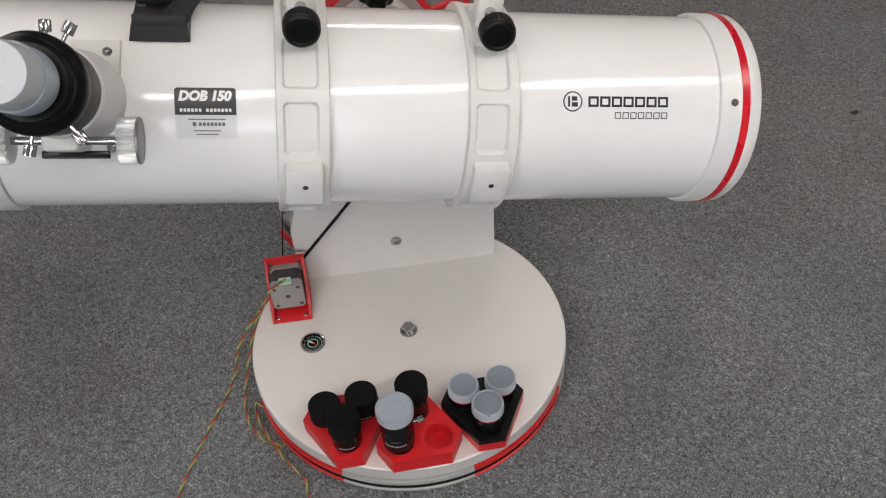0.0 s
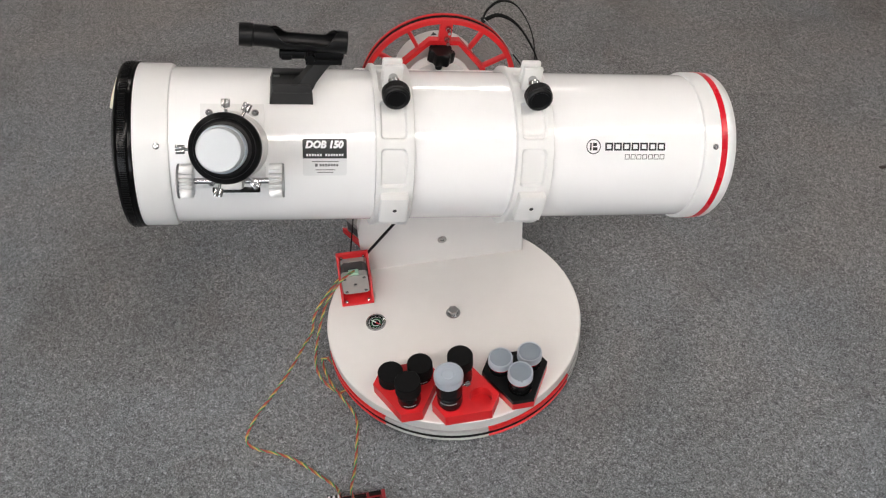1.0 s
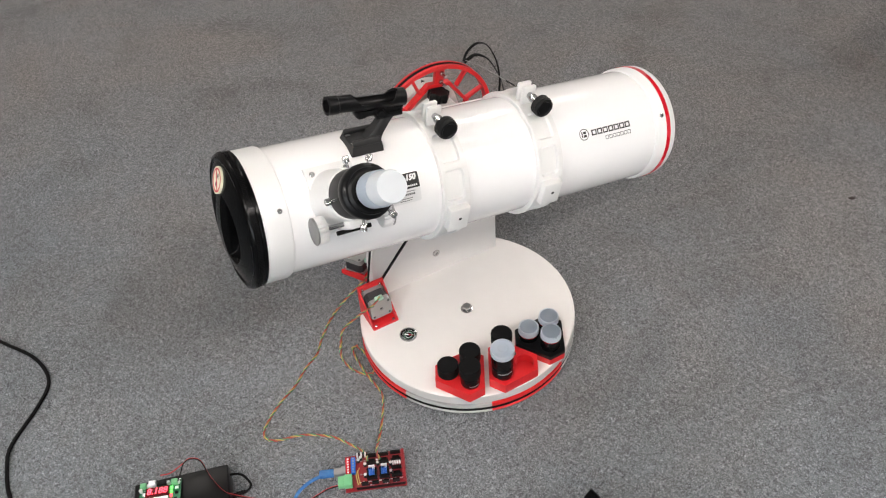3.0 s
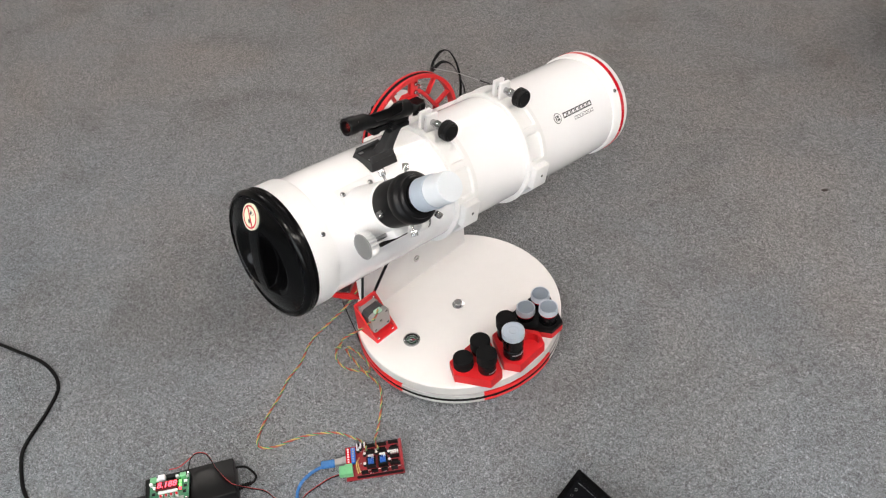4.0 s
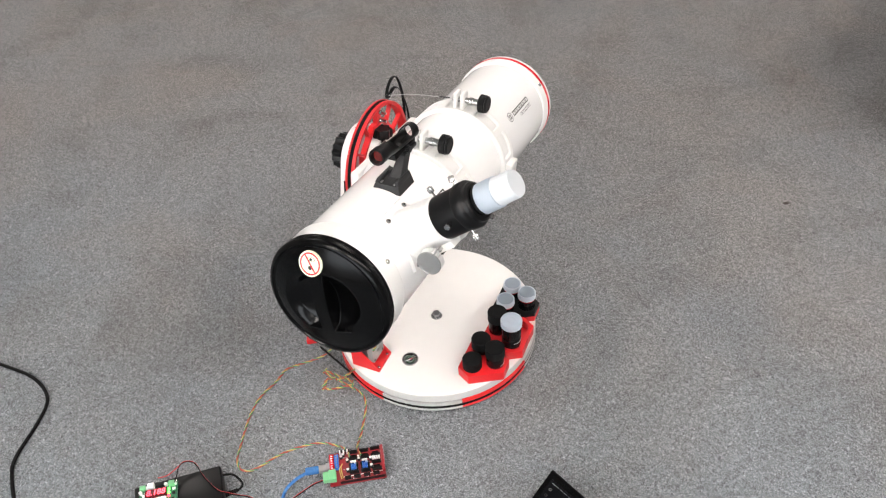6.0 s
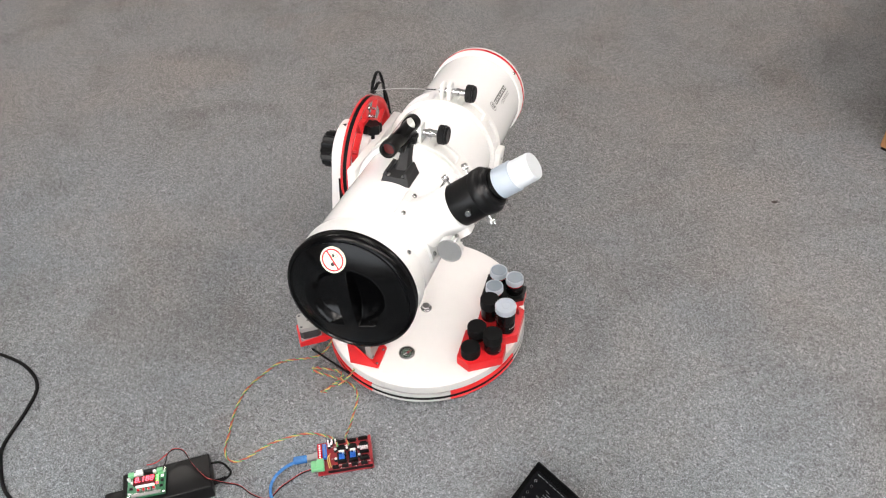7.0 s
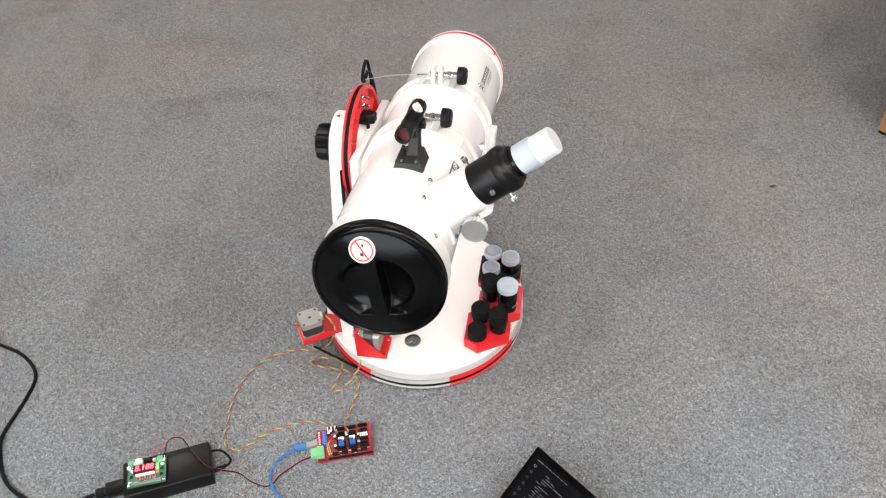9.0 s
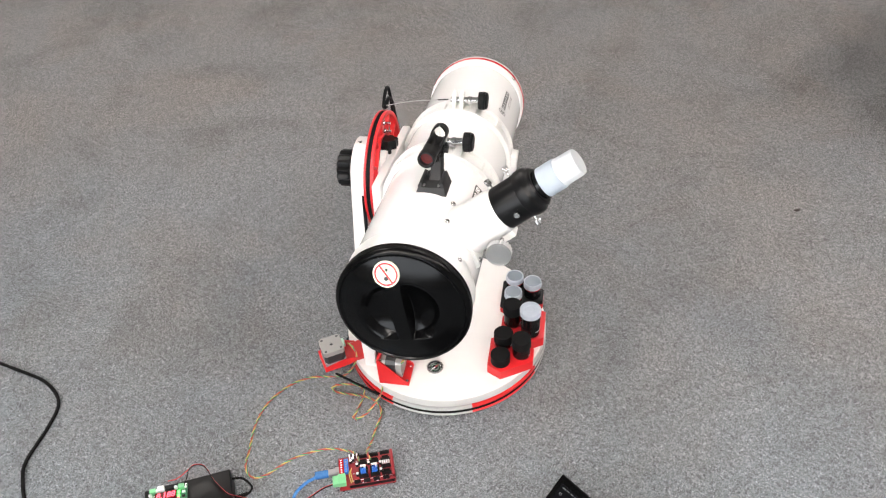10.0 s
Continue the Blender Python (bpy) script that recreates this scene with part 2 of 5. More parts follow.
def sweep(bm, path, r, n=10, mat=0, flat=1.0, up=(0, 0, 1)):
    """A round or flat cord along a path."""
    path = [Vector(p) for p in path]
    rings = []
    side = None
    for i, p in enumerate(path):
        d = (path[min(i + 1, len(path) - 1)] - path[max(i - 1, 0)]).normalized()
        if side is None:
            side = d.cross(Vector(up))
            if side.length < 1e-4:
                side = d.cross(Vector((0, 1, 0)))
        side = (side - d * side.dot(d)).normalized()
        nor = side.cross(d)
        rings.append([bm.verts.new(p + r * math.cos(2 * math.pi * k / n) * side + flat * r * math.sin(2 * math.pi * k / n) * nor) for k in range(n)])
    for a, b in zip(rings, rings[1:]):
        for k in range(n):
            bm.faces.new((a[k], a[(k + 1) % n], b[(k + 1) % n], b[k])).material_index = mat
    bm.faces.new(rings[0])
    bm.faces.new(rings[-1])
    return bm


def axis(d, at=(0, 0, 0)):
    """A pose at a place whose z looks along d."""
    return Matrix.Translation(at) @ Vector(d).to_track_quat("Z", "Y").to_matrix().to_4x4()


B = bmesh.new


def fluted(bm, r, h, lobes, depth, m=Matrix(), mat=0):
    """A knob with a fluted rim, standing on z = 0."""
    n = lobes * 6
    out = [((r - depth * (0.5 - 0.5 * math.cos(2 * math.pi * k / 6))) * math.cos(2 * math.pi * k / n), (r - depth * (0.5 - 0.5 * math.cos(2 * math.pi * k / 6))) * math.sin(2 * math.pi * k / n)) for k in range(n)]
    rings = []
    for s, z in ((0.93, 0), (1, h * 0.1), (1, h * 0.9), (0.92, h), (0.80, h), (0.78, h * 0.97)):
        rings.append([bm.verts.new(m @ Vector((x * s, y * s, z))) for x, y in out])
    for a, b in zip(rings, rings[1:]):
        for k in range(n):
            bm.faces.new((a[k], a[(k + 1) % n], b[(k + 1) % n], b[k])).material_index = mat
    bm.faces.new(rings[0]).material_index = mat
    bm.faces.new(rings[-1]).material_index = mat
    return bm


def screw_head(bm, at, d, r=0.003, h=0.0018):
    return lathe(bm, [(0, 0), (r, 0), (r, h * 0.5), (r * 0.7, h), (r * 0.35, h), (r * 0.3, h * 0.4), (0, h * 0.4)], 14, axis(d, at))


def text_mesh(words, size, shear=0.0, bold=0.0):
    cu = bpy.data.curves.new("lettering", "FONT")
    cu.body, cu.size, cu.shear, cu.offset = words, size, shear, bold
    cu.align_x, cu.align_y = "CENTER", "CENTER"
    cu.resolution_u = 3
    ob = bpy.data.objects.new("lettering", cu)
    scene.collection.objects.link(ob)
    dg = bpy.context.evaluated_depsgraph_get()
    me = bpy.data.meshes.new_from_object(ob.evaluated_get(dg))
    bpy.data.objects.remove(ob)
    bm = B()
    bm.from_mesh(me)
    return bm


def moved(bm, f):
    for v in bm.verts:
        v.co = f(v.co)
    return bm


# ---------------------------------------------------------------- the room
X0, X1, Y0, Y1, TOP = -3.4, 4.6, -4.6, 5.0, 2.75


def room():
    mx, my = (X0 + X1) / 2, (Y0 + Y1) / 2
    bm = B()
    box(bm, X1 - X0, Y1 - Y0, 0.1, (mx, my, -0.05))
    tagged(mesh_object("floor", bm, CARPET), "grey loop-pile office carpet with worn patches", "carpet", kind="structure")
    for name, sx, sy, x, y in (("wall_north", X1 - X0 + 0.2, 0.1, mx, Y1 + 0.05), ("wall_east", 0.1, Y1 - Y0, X1 + 0.05, my), ("wall_west", 0.1, Y1 - Y0, X0 - 0.05, my)):
        bm = B()
        box(bm, sx, sy, TOP, (x, y, TOP / 2))
        tagged(mesh_object(name, bm, WALL_PAINT), "plain off-white painted office wall", "wall", kind="structure")
    bm = B()
    wall = [(X0 - 0.1, 0), (X1 + 0.1, 0), (X1 + 0.1, TOP), (X0 - 0.1, TOP)]
    hole = [(WIN[0], 0.9), (WIN[1], 0.9), (WIN[1], 2.4), (WIN[0], 2.4)]
    upright = Matrix(((1, 0, 0, 0), (0, 0, 1, Y0 - 0.1), (0, 1, 0, 0), (0, 0, 0, 1)))
    prism(bm, wall, 0, 0.1, [hole], upright)
    tagged(mesh_object("wall_south", bm, WALL_PAINT), "off-white painted office wall with a wide window", "wall", kind="structure")
    bm = B()
    prism(bm, hole, 0.02, 0.06, [[(a + s * 0.05, b + r * 0.05) for (a, b), (s, r) in zip(hole, ((1, 1), (-1, 1), (-1, -1), (1, -1)))]], upright)
    tagged(mesh_object("window_1", bm, LAMP_FRAME), "wide white-framed office window", "window", kind="structure")
    bm = B()
    box(bm, X1 - X0 + 0.2, Y1 - Y0 + 0.2, 0.1, (mx, my, TOP + 0.05))
    tagged(mesh_object("ceiling", bm, CEILING_PAINT), "plain white office ceiling", "ceiling", kind="structure")


def ceiling_light():
    lamp = thing("ceiling_light", "long white office ceiling light with a glowing diffuser", "ceiling light", "ceiling lights")
    bm = B()
    prism(bm, [(-0.61, -0.16), (0.61, -0.16), (0.61, 0.16), (-0.61, 0.16)], 0, 0.05, [[(-0.595, -0.145), (0.595, -0.145), (0.595, 0.145), (-0.595, 0.145)]])
    part("frame", bm, LAMP_FRAME, lamp)
    bm = B()
    box(bm, 1.18, 0.28, 0.02, (0, 0, 0.03), 0.004)
    part("diffuser", bm, GLOW, lamp)
    return lamp


def lamp_place(u, n):
    return pose(0, 0, TOP - 0.0502, 0, 0, ROW_TURN) @ Matrix.Translation((u, n, 0))


room()
first = ceiling_light()
first.matrix_basis = lamp_place(*LIGHTS[0])
for u, n in LIGHTS[1:]:
    copy_thing(first, lamp_place(u, n))

MOVERS = []      # things that turn with the mount: (thing, pose in the mount's space)
H = 0.058        # top of the turntable


def rides(ob, m):
    ob.matrix_basis = pose(0, 0, 0, 0, 0, 30.03) @ m
    MOVERS.append((ob, m))
    return ob


# ---------------------------------------------------------------- ground board and turntable mount
def ring_sector(bm, a0, a1, profile, n=14):
    """A ring piece from angle a0 to a1 with a closed (radius, height) section."""
    rows = []
    for k in range(n + 1):
        a = radians(a0 + (a1 - a0) * k / n)
        rows.append([bm.verts.new((r * math.cos(a), r * math.sin(a), z)) for r, z in profile])
    for p, q in zip(rows, rows[1:]):
        for i in range(len(profile)):
            j = (i + 1) % len(profile)
            bm.faces.new((p[i], p[j], q[j], q[i]))
    bm.faces.new(rows[0])
    bm.faces.new(rows[-1])
    return bm


def ground_board():
    g = thing("ground_board", "round white telescope ground board ringed with red and grey belt guides", "ground board")
    bm = B()
    lathe(bm, [(0, 0.011), (0.194, 0.011), (0.195, 0.012), (0.195, 0.033), (0.194, 0.034), (0, 0.034)], 96)
    part("board", bm, LAMINATE_EDGE, g)
    guide = [(0.1955, 0.0120), (0.2040, 0.0120), (0.2045, 0.0125), (0.2045, 0.0155), (0.2012, 0.0170), (0.2012, 0.0245), (0.2045, 0.0260), (0.2045, 0.0325), (0.2040, 0.033), (0.1955, 0.033)]
    for k in range(8):
        bm = B()
        ring_sector(bm, k * 45 + 0.15, k * 45 + 44.85, guide)
        red = k in (5, 7, 3)
        part("belt_guide", bm, RED_PLASTIC if red else GREY_PLASTIC, g, "red printed belt guide" if red else "grey printed belt guide")
    for k in range(3):
        bm = B()
        a = radians(120 * k + 35)
        lathe(bm, [(0, 0), (0.018, 0), (0.018, 0.0108), (0, 0.0108)], 20, Matrix.Translation((0.15 * math.cos(a), 0.15 * math.sin(a), 0)))
        part("rubber_foot", bm, BLACK_RUBBER, g)
    bm = B()
    ring_sector(bm, 0, 360, [(0.2013, 0.0172), (0.2032, 0.0172), (0.2032, 0.0242), (0.2013, 0.0242)], 120)
    part("belt", bm, BLACK_RUBBER, g, "black toothed belt in the guide's groove")
    return g


ground_board()


def arm_outline():
    c, r = (0.006, 0.437), 0.056
    out = [(-0.136, H), (0.136, H), (0.135, 0.15)]
    for k in range(17):
        a = radians(18 + 144 * k / 16)
        out.append((c[0] + r * math.cos(a), c[1] + r * math.sin(a)))
    return out + [(-0.136, 0.15)]


def mount():
    g = thing("telescope_mount", "off-white round turntable with one upright side arm", "telescope mount")
    bm = B()
    lathe(bm, [(0, 0.0375), (0.2025, 0.0375), (0.2032, 0.0382), (0.2032, 0.0565), (0.2015, H), (0, H)], 128, mat=0)
    for f in bm.faces:
        f.material_index = 1 if abs(f.calc_center_median().z - 0.047) < 0.0088 else 0
    part("turntable", bm, [LAMINATE, LAMINATE_EDGE], g, "off-white laminate turntable with a grey edge band")
    bm = B()
    turn = Matrix(((1, 0, 0, 0), (0, 0, 1, 0), (0, 1, 0, 0), (0, 0, 0, 1)))
    prism(bm, arm_outline(), 0.1157, 0.1385, m=turn)
    part("side_arm", bm, LAMINATE, g, "off-white upright arm with a rounded top", 30)
    bm = B()
    lathe(bm, [(0, 0), (0.0115, 0), (0.0115, 0.0012), (0.0085, 0.0016), (0.0085, 0.0018)], 28, Matrix.Translation((0, 0, H)))
    lathe(bm, [(0.0085, 0), (0.0088, 0.0005), (0.0088, 0.006), (0.0078, 0.0075), (0, 0.008)], 6, Matrix.Translation((0, 0, H + 0.0018)))
    part("centre_bolt", bm, CHROME, g, "chrome hexagon pivot bolt with a washer")
    bm = B()
    lathe(bm, [(0, 0), (0.0075, 0), (0.0075, 0.0012), (0.005, 0.002), (0.0028, 0.002), (0.0025, 0.0005), (0, 0.0005)], 24, axis((0, -1, 0), (0, 0.1157, 0.110)))
    part("arm_screw", bm, CHROME, g)
    bm = B()
    fluted(bm, 0.033, 0.024, 14, 0.004, axis((0, 1, 0), (0.004, 0.148, 0.437)))
    lathe(bm, [(0, 0), (0.016, 0), (0.014, 0.0095), (0, 0.0095)], 24, axis((0, 1, 0), (0.004, 0.1385, 0.437)))
    part("tension_knob", bm, BLACK_PLASTIC, g, "large fluted black altitude tension knob")
    bm = B()
    prism(bm, [(-0.004, 0), (0.004, 0), (0, 0.007)], 0.0002, 0.0006, m=Matrix.Translation((0.006, 0.127, 0.493)))
    part("pointer_mark", bm, BLACK_INK, g)
    return rides(g, Matrix())


mount()


# ---------------------------------------------------------------- the telescope (tube space: x to the rear, z up)
R = 0.0911
PHI = radians(38.5)
TUBE_POSE = pose(0, -0.0278, 0.4327, 0, 9.0, 0)
ALONG = Matrix(((0, 0, 1, 0), (0, 1, 0, 0), (-1, 0, 0, 0), (0, 0, 0, 1)))   # z of a lathe to the tube's x
OUT = Vector((0, -math.cos(PHI), math.sin(PHI)))                            # towards the focuser
TAN = Vector((0, math.sin(PHI), math.cos(PHI)))


def on_tube(x, s, lift=0.0003, r=R):
    """The place at x along the tube and s metres round it from the focuser's line, upwards."""
    a = PHI + s / r
    return Vector((x, -(r + lift) * math.cos(a), (r + lift) * math.sin(a)))


def decal(bm, x0, x1, s0, s1, lift=0.0003, n=8, mat=0):
    cols = [[bm.verts.new(on_tube(x, s0 + (s1 - s0) * k / n, lift)) for k in range(n + 1)] for x in (x0, x1)]
    for k in range(n):
        bm.faces.new((cols[0][k], cols[1][k], cols[1][k + 1], cols[0][k + 1])).material_index = mat
    return bm


def frame_decal(bm, x0, x1, s0, s1, w):
    """A plain hollow oblong on the tube."""
    decal(bm, x0, x1, s1 - w, s1, 0.0003, 2)
    decal(bm, x0, x1, s0, s0 + w, 0.0003, 2)
    decal(bm, x0, x0 + w, s0 + w, s1 - w, 0.0003, 3)
    decal(bm, x1 - w, x1, s0 + w, s1 - w, 0.0003, 3)


def tube_shell(g):
    bm = B()
    lathe(bm, [(R, -0.345), (R, 0.325), (R - 0.002, 0.325), (R - 0.002, -0.345)], 128, ALONG, closed=True)
    part("tube", bm, GLOSS_WHITE, g, "gloss white enamelled steel tube")
    bm = B()
    lathe(bm, [(0.0915, -0.3245), (0.0935, -0.3255), (0.0948, -0.329), (0.0948, -0.372), (0.088, -0.372), (0.088, -0.3245)], 112, ALONG, closed=True)
    part("front_collar", bm, COLLAR_GREY, g, "pale grey cast front collar")
    bm = B()
    lathe(bm, [(0.0915, 0.3005), (0.0935, 0.3015), (0.0950, 0.305), (0.0950, 0.331), (0.0945, 0.338), (0.0915, 0.3425), (0.085, 0.3445), (0.080, 0.342), (0.0, 0.342), (0.0, 0.3005)], 112, ALONG)
    rear = part("rear_cell", bm, COLLAR_GREY, g, "pale grey mirror cell closing the tube")
    bm = B()
    lathe(bm, [(0.0948, 0.3215), (0.0955, 0.3218), (0.0955, 0.3292), (0.0948, 0.3295)], 112, ALONG, closed=True)
    part("red_band", bm, RED_BAND, rear, "thin bright red band")
    for x, r, owner in ((0.3135, 0.0950, rear), (-0.337, 0.0948, g)):
        for k in range(3 if owner is rear else 2):
            bm = B()
            a = PHI + radians(120 * k)
            d = Vector((0, -math.cos(a), math.sin(a)))
            screw_head(bm, Vector((x, 0, 0)) + d * r, d, 0.0036, 0.0024)
            part("collar_screw", bm, CHROME, owner)


def cap_depth(y, z):
    """How far the cap's face is sunk: a pocket each side of the grip bar, closed by a steep wall at its foot."""
    c, s = math.cos(radians(-9)), math.sin(radians(-9))
    y, z = c * (y - 0.0018) + s * z, -s * (y - 0.0018) + c * z
    side = abs(y)
    e = 1 - ((side - 0.0100) / 0.0530) ** 2 - ((z + 0.003) / 0.0530) ** 2
    if e <= 0 or side < 0.0105 or z < -0.0470:
        return 0.0
    t = min(1.0, e / 0.5)
    floor = 0.026 * e * (0.35 + 0.65 * t)
    wall = (side - 0.0105) / 0.0042 * 0.033
    end = (z + 0.0470) / 0.0110 * 0.022
    return min(floor, wall, end)


def dust_cap(g):
    bm = B()
    lathe(bm, [(0.0950, -0.362), (0.0960, -0.3625), (0.0965, -0.365), (0.0957, -0.3665), (0.0965, -0.368), (0.0965, -0.3765), (0.0950, -0.3795), (0.0905, -0.3815), (0.0890, -0.3800), (0.0860, -0.3800), (0.0860, -0.366)], 128, ALONG, closed=True)
    cap = part("dust_cap", bm, BLACK_GLOSS, g, "gloss black plastic dust cap with a grip bar", 40)
    bm = B()
    n, rings = 360, 130
    grid = []
    for i in range(1, rings + 1):
        r = 0.0862 * i / rings
        row = []
        for k in range(n):
            a = 2 * math.pi * k / n
            y, z = r * math.cos(a), r * math.sin(a)
            row.append(bm.verts.new((-0.3975 + 0.0170 * (r / 0.0862) ** 2 + cap_depth(y, z), y, z)))
        grid.append(row)
    mid = bm.verts.new((-0.3975 + cap_depth(0, 0), 0, 0))
    for k in range(n):
        bm.faces.new((mid, grid[0][k], grid[0][(k + 1) % n]))
    for p, q in zip(grid, grid[1:]):
        for k in range(n):
            bm.faces.new((p[k], p[(k + 1) % n], q[(k + 1) % n], q[k]))
    bmesh.ops.smooth_vert(bm, verts=bm.verts[:-1 - 2 * n], factor=0.25, use_axis_x=True)
    part("cap_face", bm, BLACK_GLOSS, cap, "black face with two finger hollows", 75)
    rim = B()
    for k in range(240):
        a = 2 * math.pi * k / 240
        box(rim, 0.0075, 0.0010, 0.0006, (-0.3725, 0, 0.0966), m=Matrix.Rotation(a, 4, "X"))
    part("knurling", rim, BLACK_PLASTIC, cap, "finely ribbed black rim")
    face = Matrix.Translation((-0.3900, 0.0166, 0.0625)) @ Matrix.Rotation(radians(-4), 4, "Z") @ Matrix.Rotation(radians(16), 4, "Y") @ Matrix(((0, 0, -1, 0), (-1, 0, 0, 0), (0, 1, 0, 0), (0, 0, 0, 1)))
    bm = B()
    lathe(bm, [(0, -0.003), (0.0186, -0.003), (0.0186, 0.0004), (0, 0.0004)], 48, face)
    st = part("warning_sticker", bm, CREAM, cap, "round cream no-looking warning sticker")
    bm = B()
    lathe(bm, [(0.0141, 0.0004), (0.0164, 0.0004), (0.0164, 0.0007), (0.0141, 0.0007)], 48, face, closed=True)
    box(bm, 0.0290, 0.0024, 0.0004, (0, 0, 0.0006), m=face @ Matrix.Rotation(radians(-50), 4, "Z"))
    part("red_ring", bm, RED_INK, st)
    bm = B()
    lathe(bm, [(0, 0.0004), (0.0030, 0.0004), (0.0030, 0.0006), (0, 0.0006)], 16, face @ Matrix.Translation((0.0004, -0.0062, 0)))
    lathe(bm, [(0.0054, 0.0004), (0.0062, 0.0004), (0.0062, 0.0006), (0.0054, 0.0006)], 24, face @ Matrix.Translation((0.0012, 0.0070, 0)) @ Matrix.Diagonal((1.0, 0.5, 1, 1)), closed=True)
    lathe(bm, [(0, 0.0004), (0.0021, 0.0004), (0.0021, 0.0006), (0, 0.0006)], 16, face @ Matrix.Translation((0.0004, 0.0066, 0)))
    part("eye_mark", bm, BLACK_INK, st)


def tube_ring(x):
    """Parts of one clamp ring; returns (name, bmesh, material, label) rows."""
    rows = []
    bm = B()
    n, w = 540, 44
    edge = [(0.0913, -0.022), (0.0975, -0.0225)]
    cols = []
    for k in range(n):
        a = 2 * math.pi * k / n
        deg = math.degrees(a)
        # cast pockets with rounded corners between the cross ribs
        s = (((deg - 7) % 33) - 16.5) * math.pi / 180 * 0.097 if (deg - 7) % 360 < 330 else 1.0
        col = []
        for r, xx in edge:
            col.append((r, xx))
        for j in range(w + 1):
            xx = -0.0215 + 0.043 * j / w
            dx, ds = abs(xx + 0.0018) - 0.0150 + 0.0055, abs(s) - 0.0226 + 0.0055
            d = math.hypot(max(dx, 0), max(ds, 0)) + min(max(dx, ds), 0) - 0.0055
            f = max(0.0, min(1.0, -d / 0.0017))
            col.append((0.0990 - 0.0042 * f * f * (3 - 2 * f), xx))
        for r, xx in reversed(edge):
            col.append((r, -xx))
        cols.append([bm.verts.new((x + xx, -r * math.cos(a), r * math.sin(a))) for r, xx in col])
    for k in range(n):
        p, q = cols[k], cols[(k + 1) % n]
        for j in range(len(p)):
            i = (j + 1) % len(p)
            bm.faces.new((p[j], p[i], q[i], q[j]))
    rows.append(("band", bm, CAST_WHITE, ""))
    for nm, a in (("hinge_block", -5),):
        bm = B()
        m = Matrix.Translation((x, 0, 0)) @ Matrix.Rotation(radians(-a), 4, "X")
        box(bm, 0.033, 0.016, 0.041, (0, -0.1005, -0.0015), 0.0025, m)
        rows.append((nm, bm, CAST_WHITE, ""))
        bm = B()
        lathe(bm, [(0, 0), (0.0024, 0), (0.0026, 0.0003), (0, 0.0004)], 14, m @ axis((0, -1, 0), (0.001, -0.1084, 0.0)))
        rows.append(("pin_hole", bm, BLACK_INK, ""))
    for y in (0.0045, -0.0085):
        bm = B()
        box(bm, 0.023, 0.0068, 0.032, (x, y, 0.107), 0.002)
        rows.append(("clamp_ear", bm, CAST_WHITE, ""))
    bm = B()
    lathe(bm, [(0, 0), (0.0052, 0), (0.0052, 0.030), (0.0068, 0.031), (0.0068, 0.036), (0.0060, 0.037), (0.0060, 0.050), (0, 0.050)], 24, axis((0, -1, 0), (x, 0.011, 0.109)))
    rows.append(("clamp_bolt", bm, CHROME, "bright chrome clamp bolt"))
    bm = B()
    m = axis((0, -1, 0), (x, -0.0385, 0.109))
    fluted(bm, 0.0158, 0.0120, 44, 0.0004, m)
    lathe(bm, [(0, 0.0115), (0.0140, 0.0118), (0.0150, 0.0125), (0.0148, 0.0142), (0.0128, 0.0158), (0.0112, 0.0158), (0.0102, 0.0148), (0, 0.0150)], 40, m)
    rows.append(("clamp_knob", bm, BLACK_PLASTIC, "round black clamp knob with a dished face"))
    return rows


def rings_and_saddle(g):
    for x in (-0.078, 0.0865):
        rows = tube_ring(x)
        main = part("tube_ring", rows[0][1], rows[0][2], g, "white cast hinged tube ring")
        for nm, bm, mt, lb in rows[1:]:
            part(nm, bm, mt, main, lb)
    bm = B()
    box(bm, 0.235, 0.016, 0.064, (0.004, 0.1035, 0.006), 0.004)
    sad = part("saddle_plate", bm, CAST_WHITE, g, "white cast saddle plate behind the rings")
    bm = B()
    lathe(bm, [(0, 0), (0.046, 0), (0.046, 0.018), (0.042, 0.0215), (0, 0.0215)], 48, axis((0, 1, 0), (0.004, 0.108, 0.004)))
    part("pivot_boss", bm, CAST_WHITE, sad)
    bm = B()
    fluted(bm, 0.0180, 0.016, 7, 0.0035, axis((0.05, 0.0, 1), (-0.001, 0.1080, 0.053)))
    lathe(bm, [(0, -0.012), (0.005, -0.012), (0.005, 0.002), (0, 0.002)], 14, axis((0.05, 0.0, 1), (-0.001, 0.1080, 0.053)))
    part("saddle_knob", bm, BLACK_PLASTIC, sad, "black lobed saddle clamping knob")


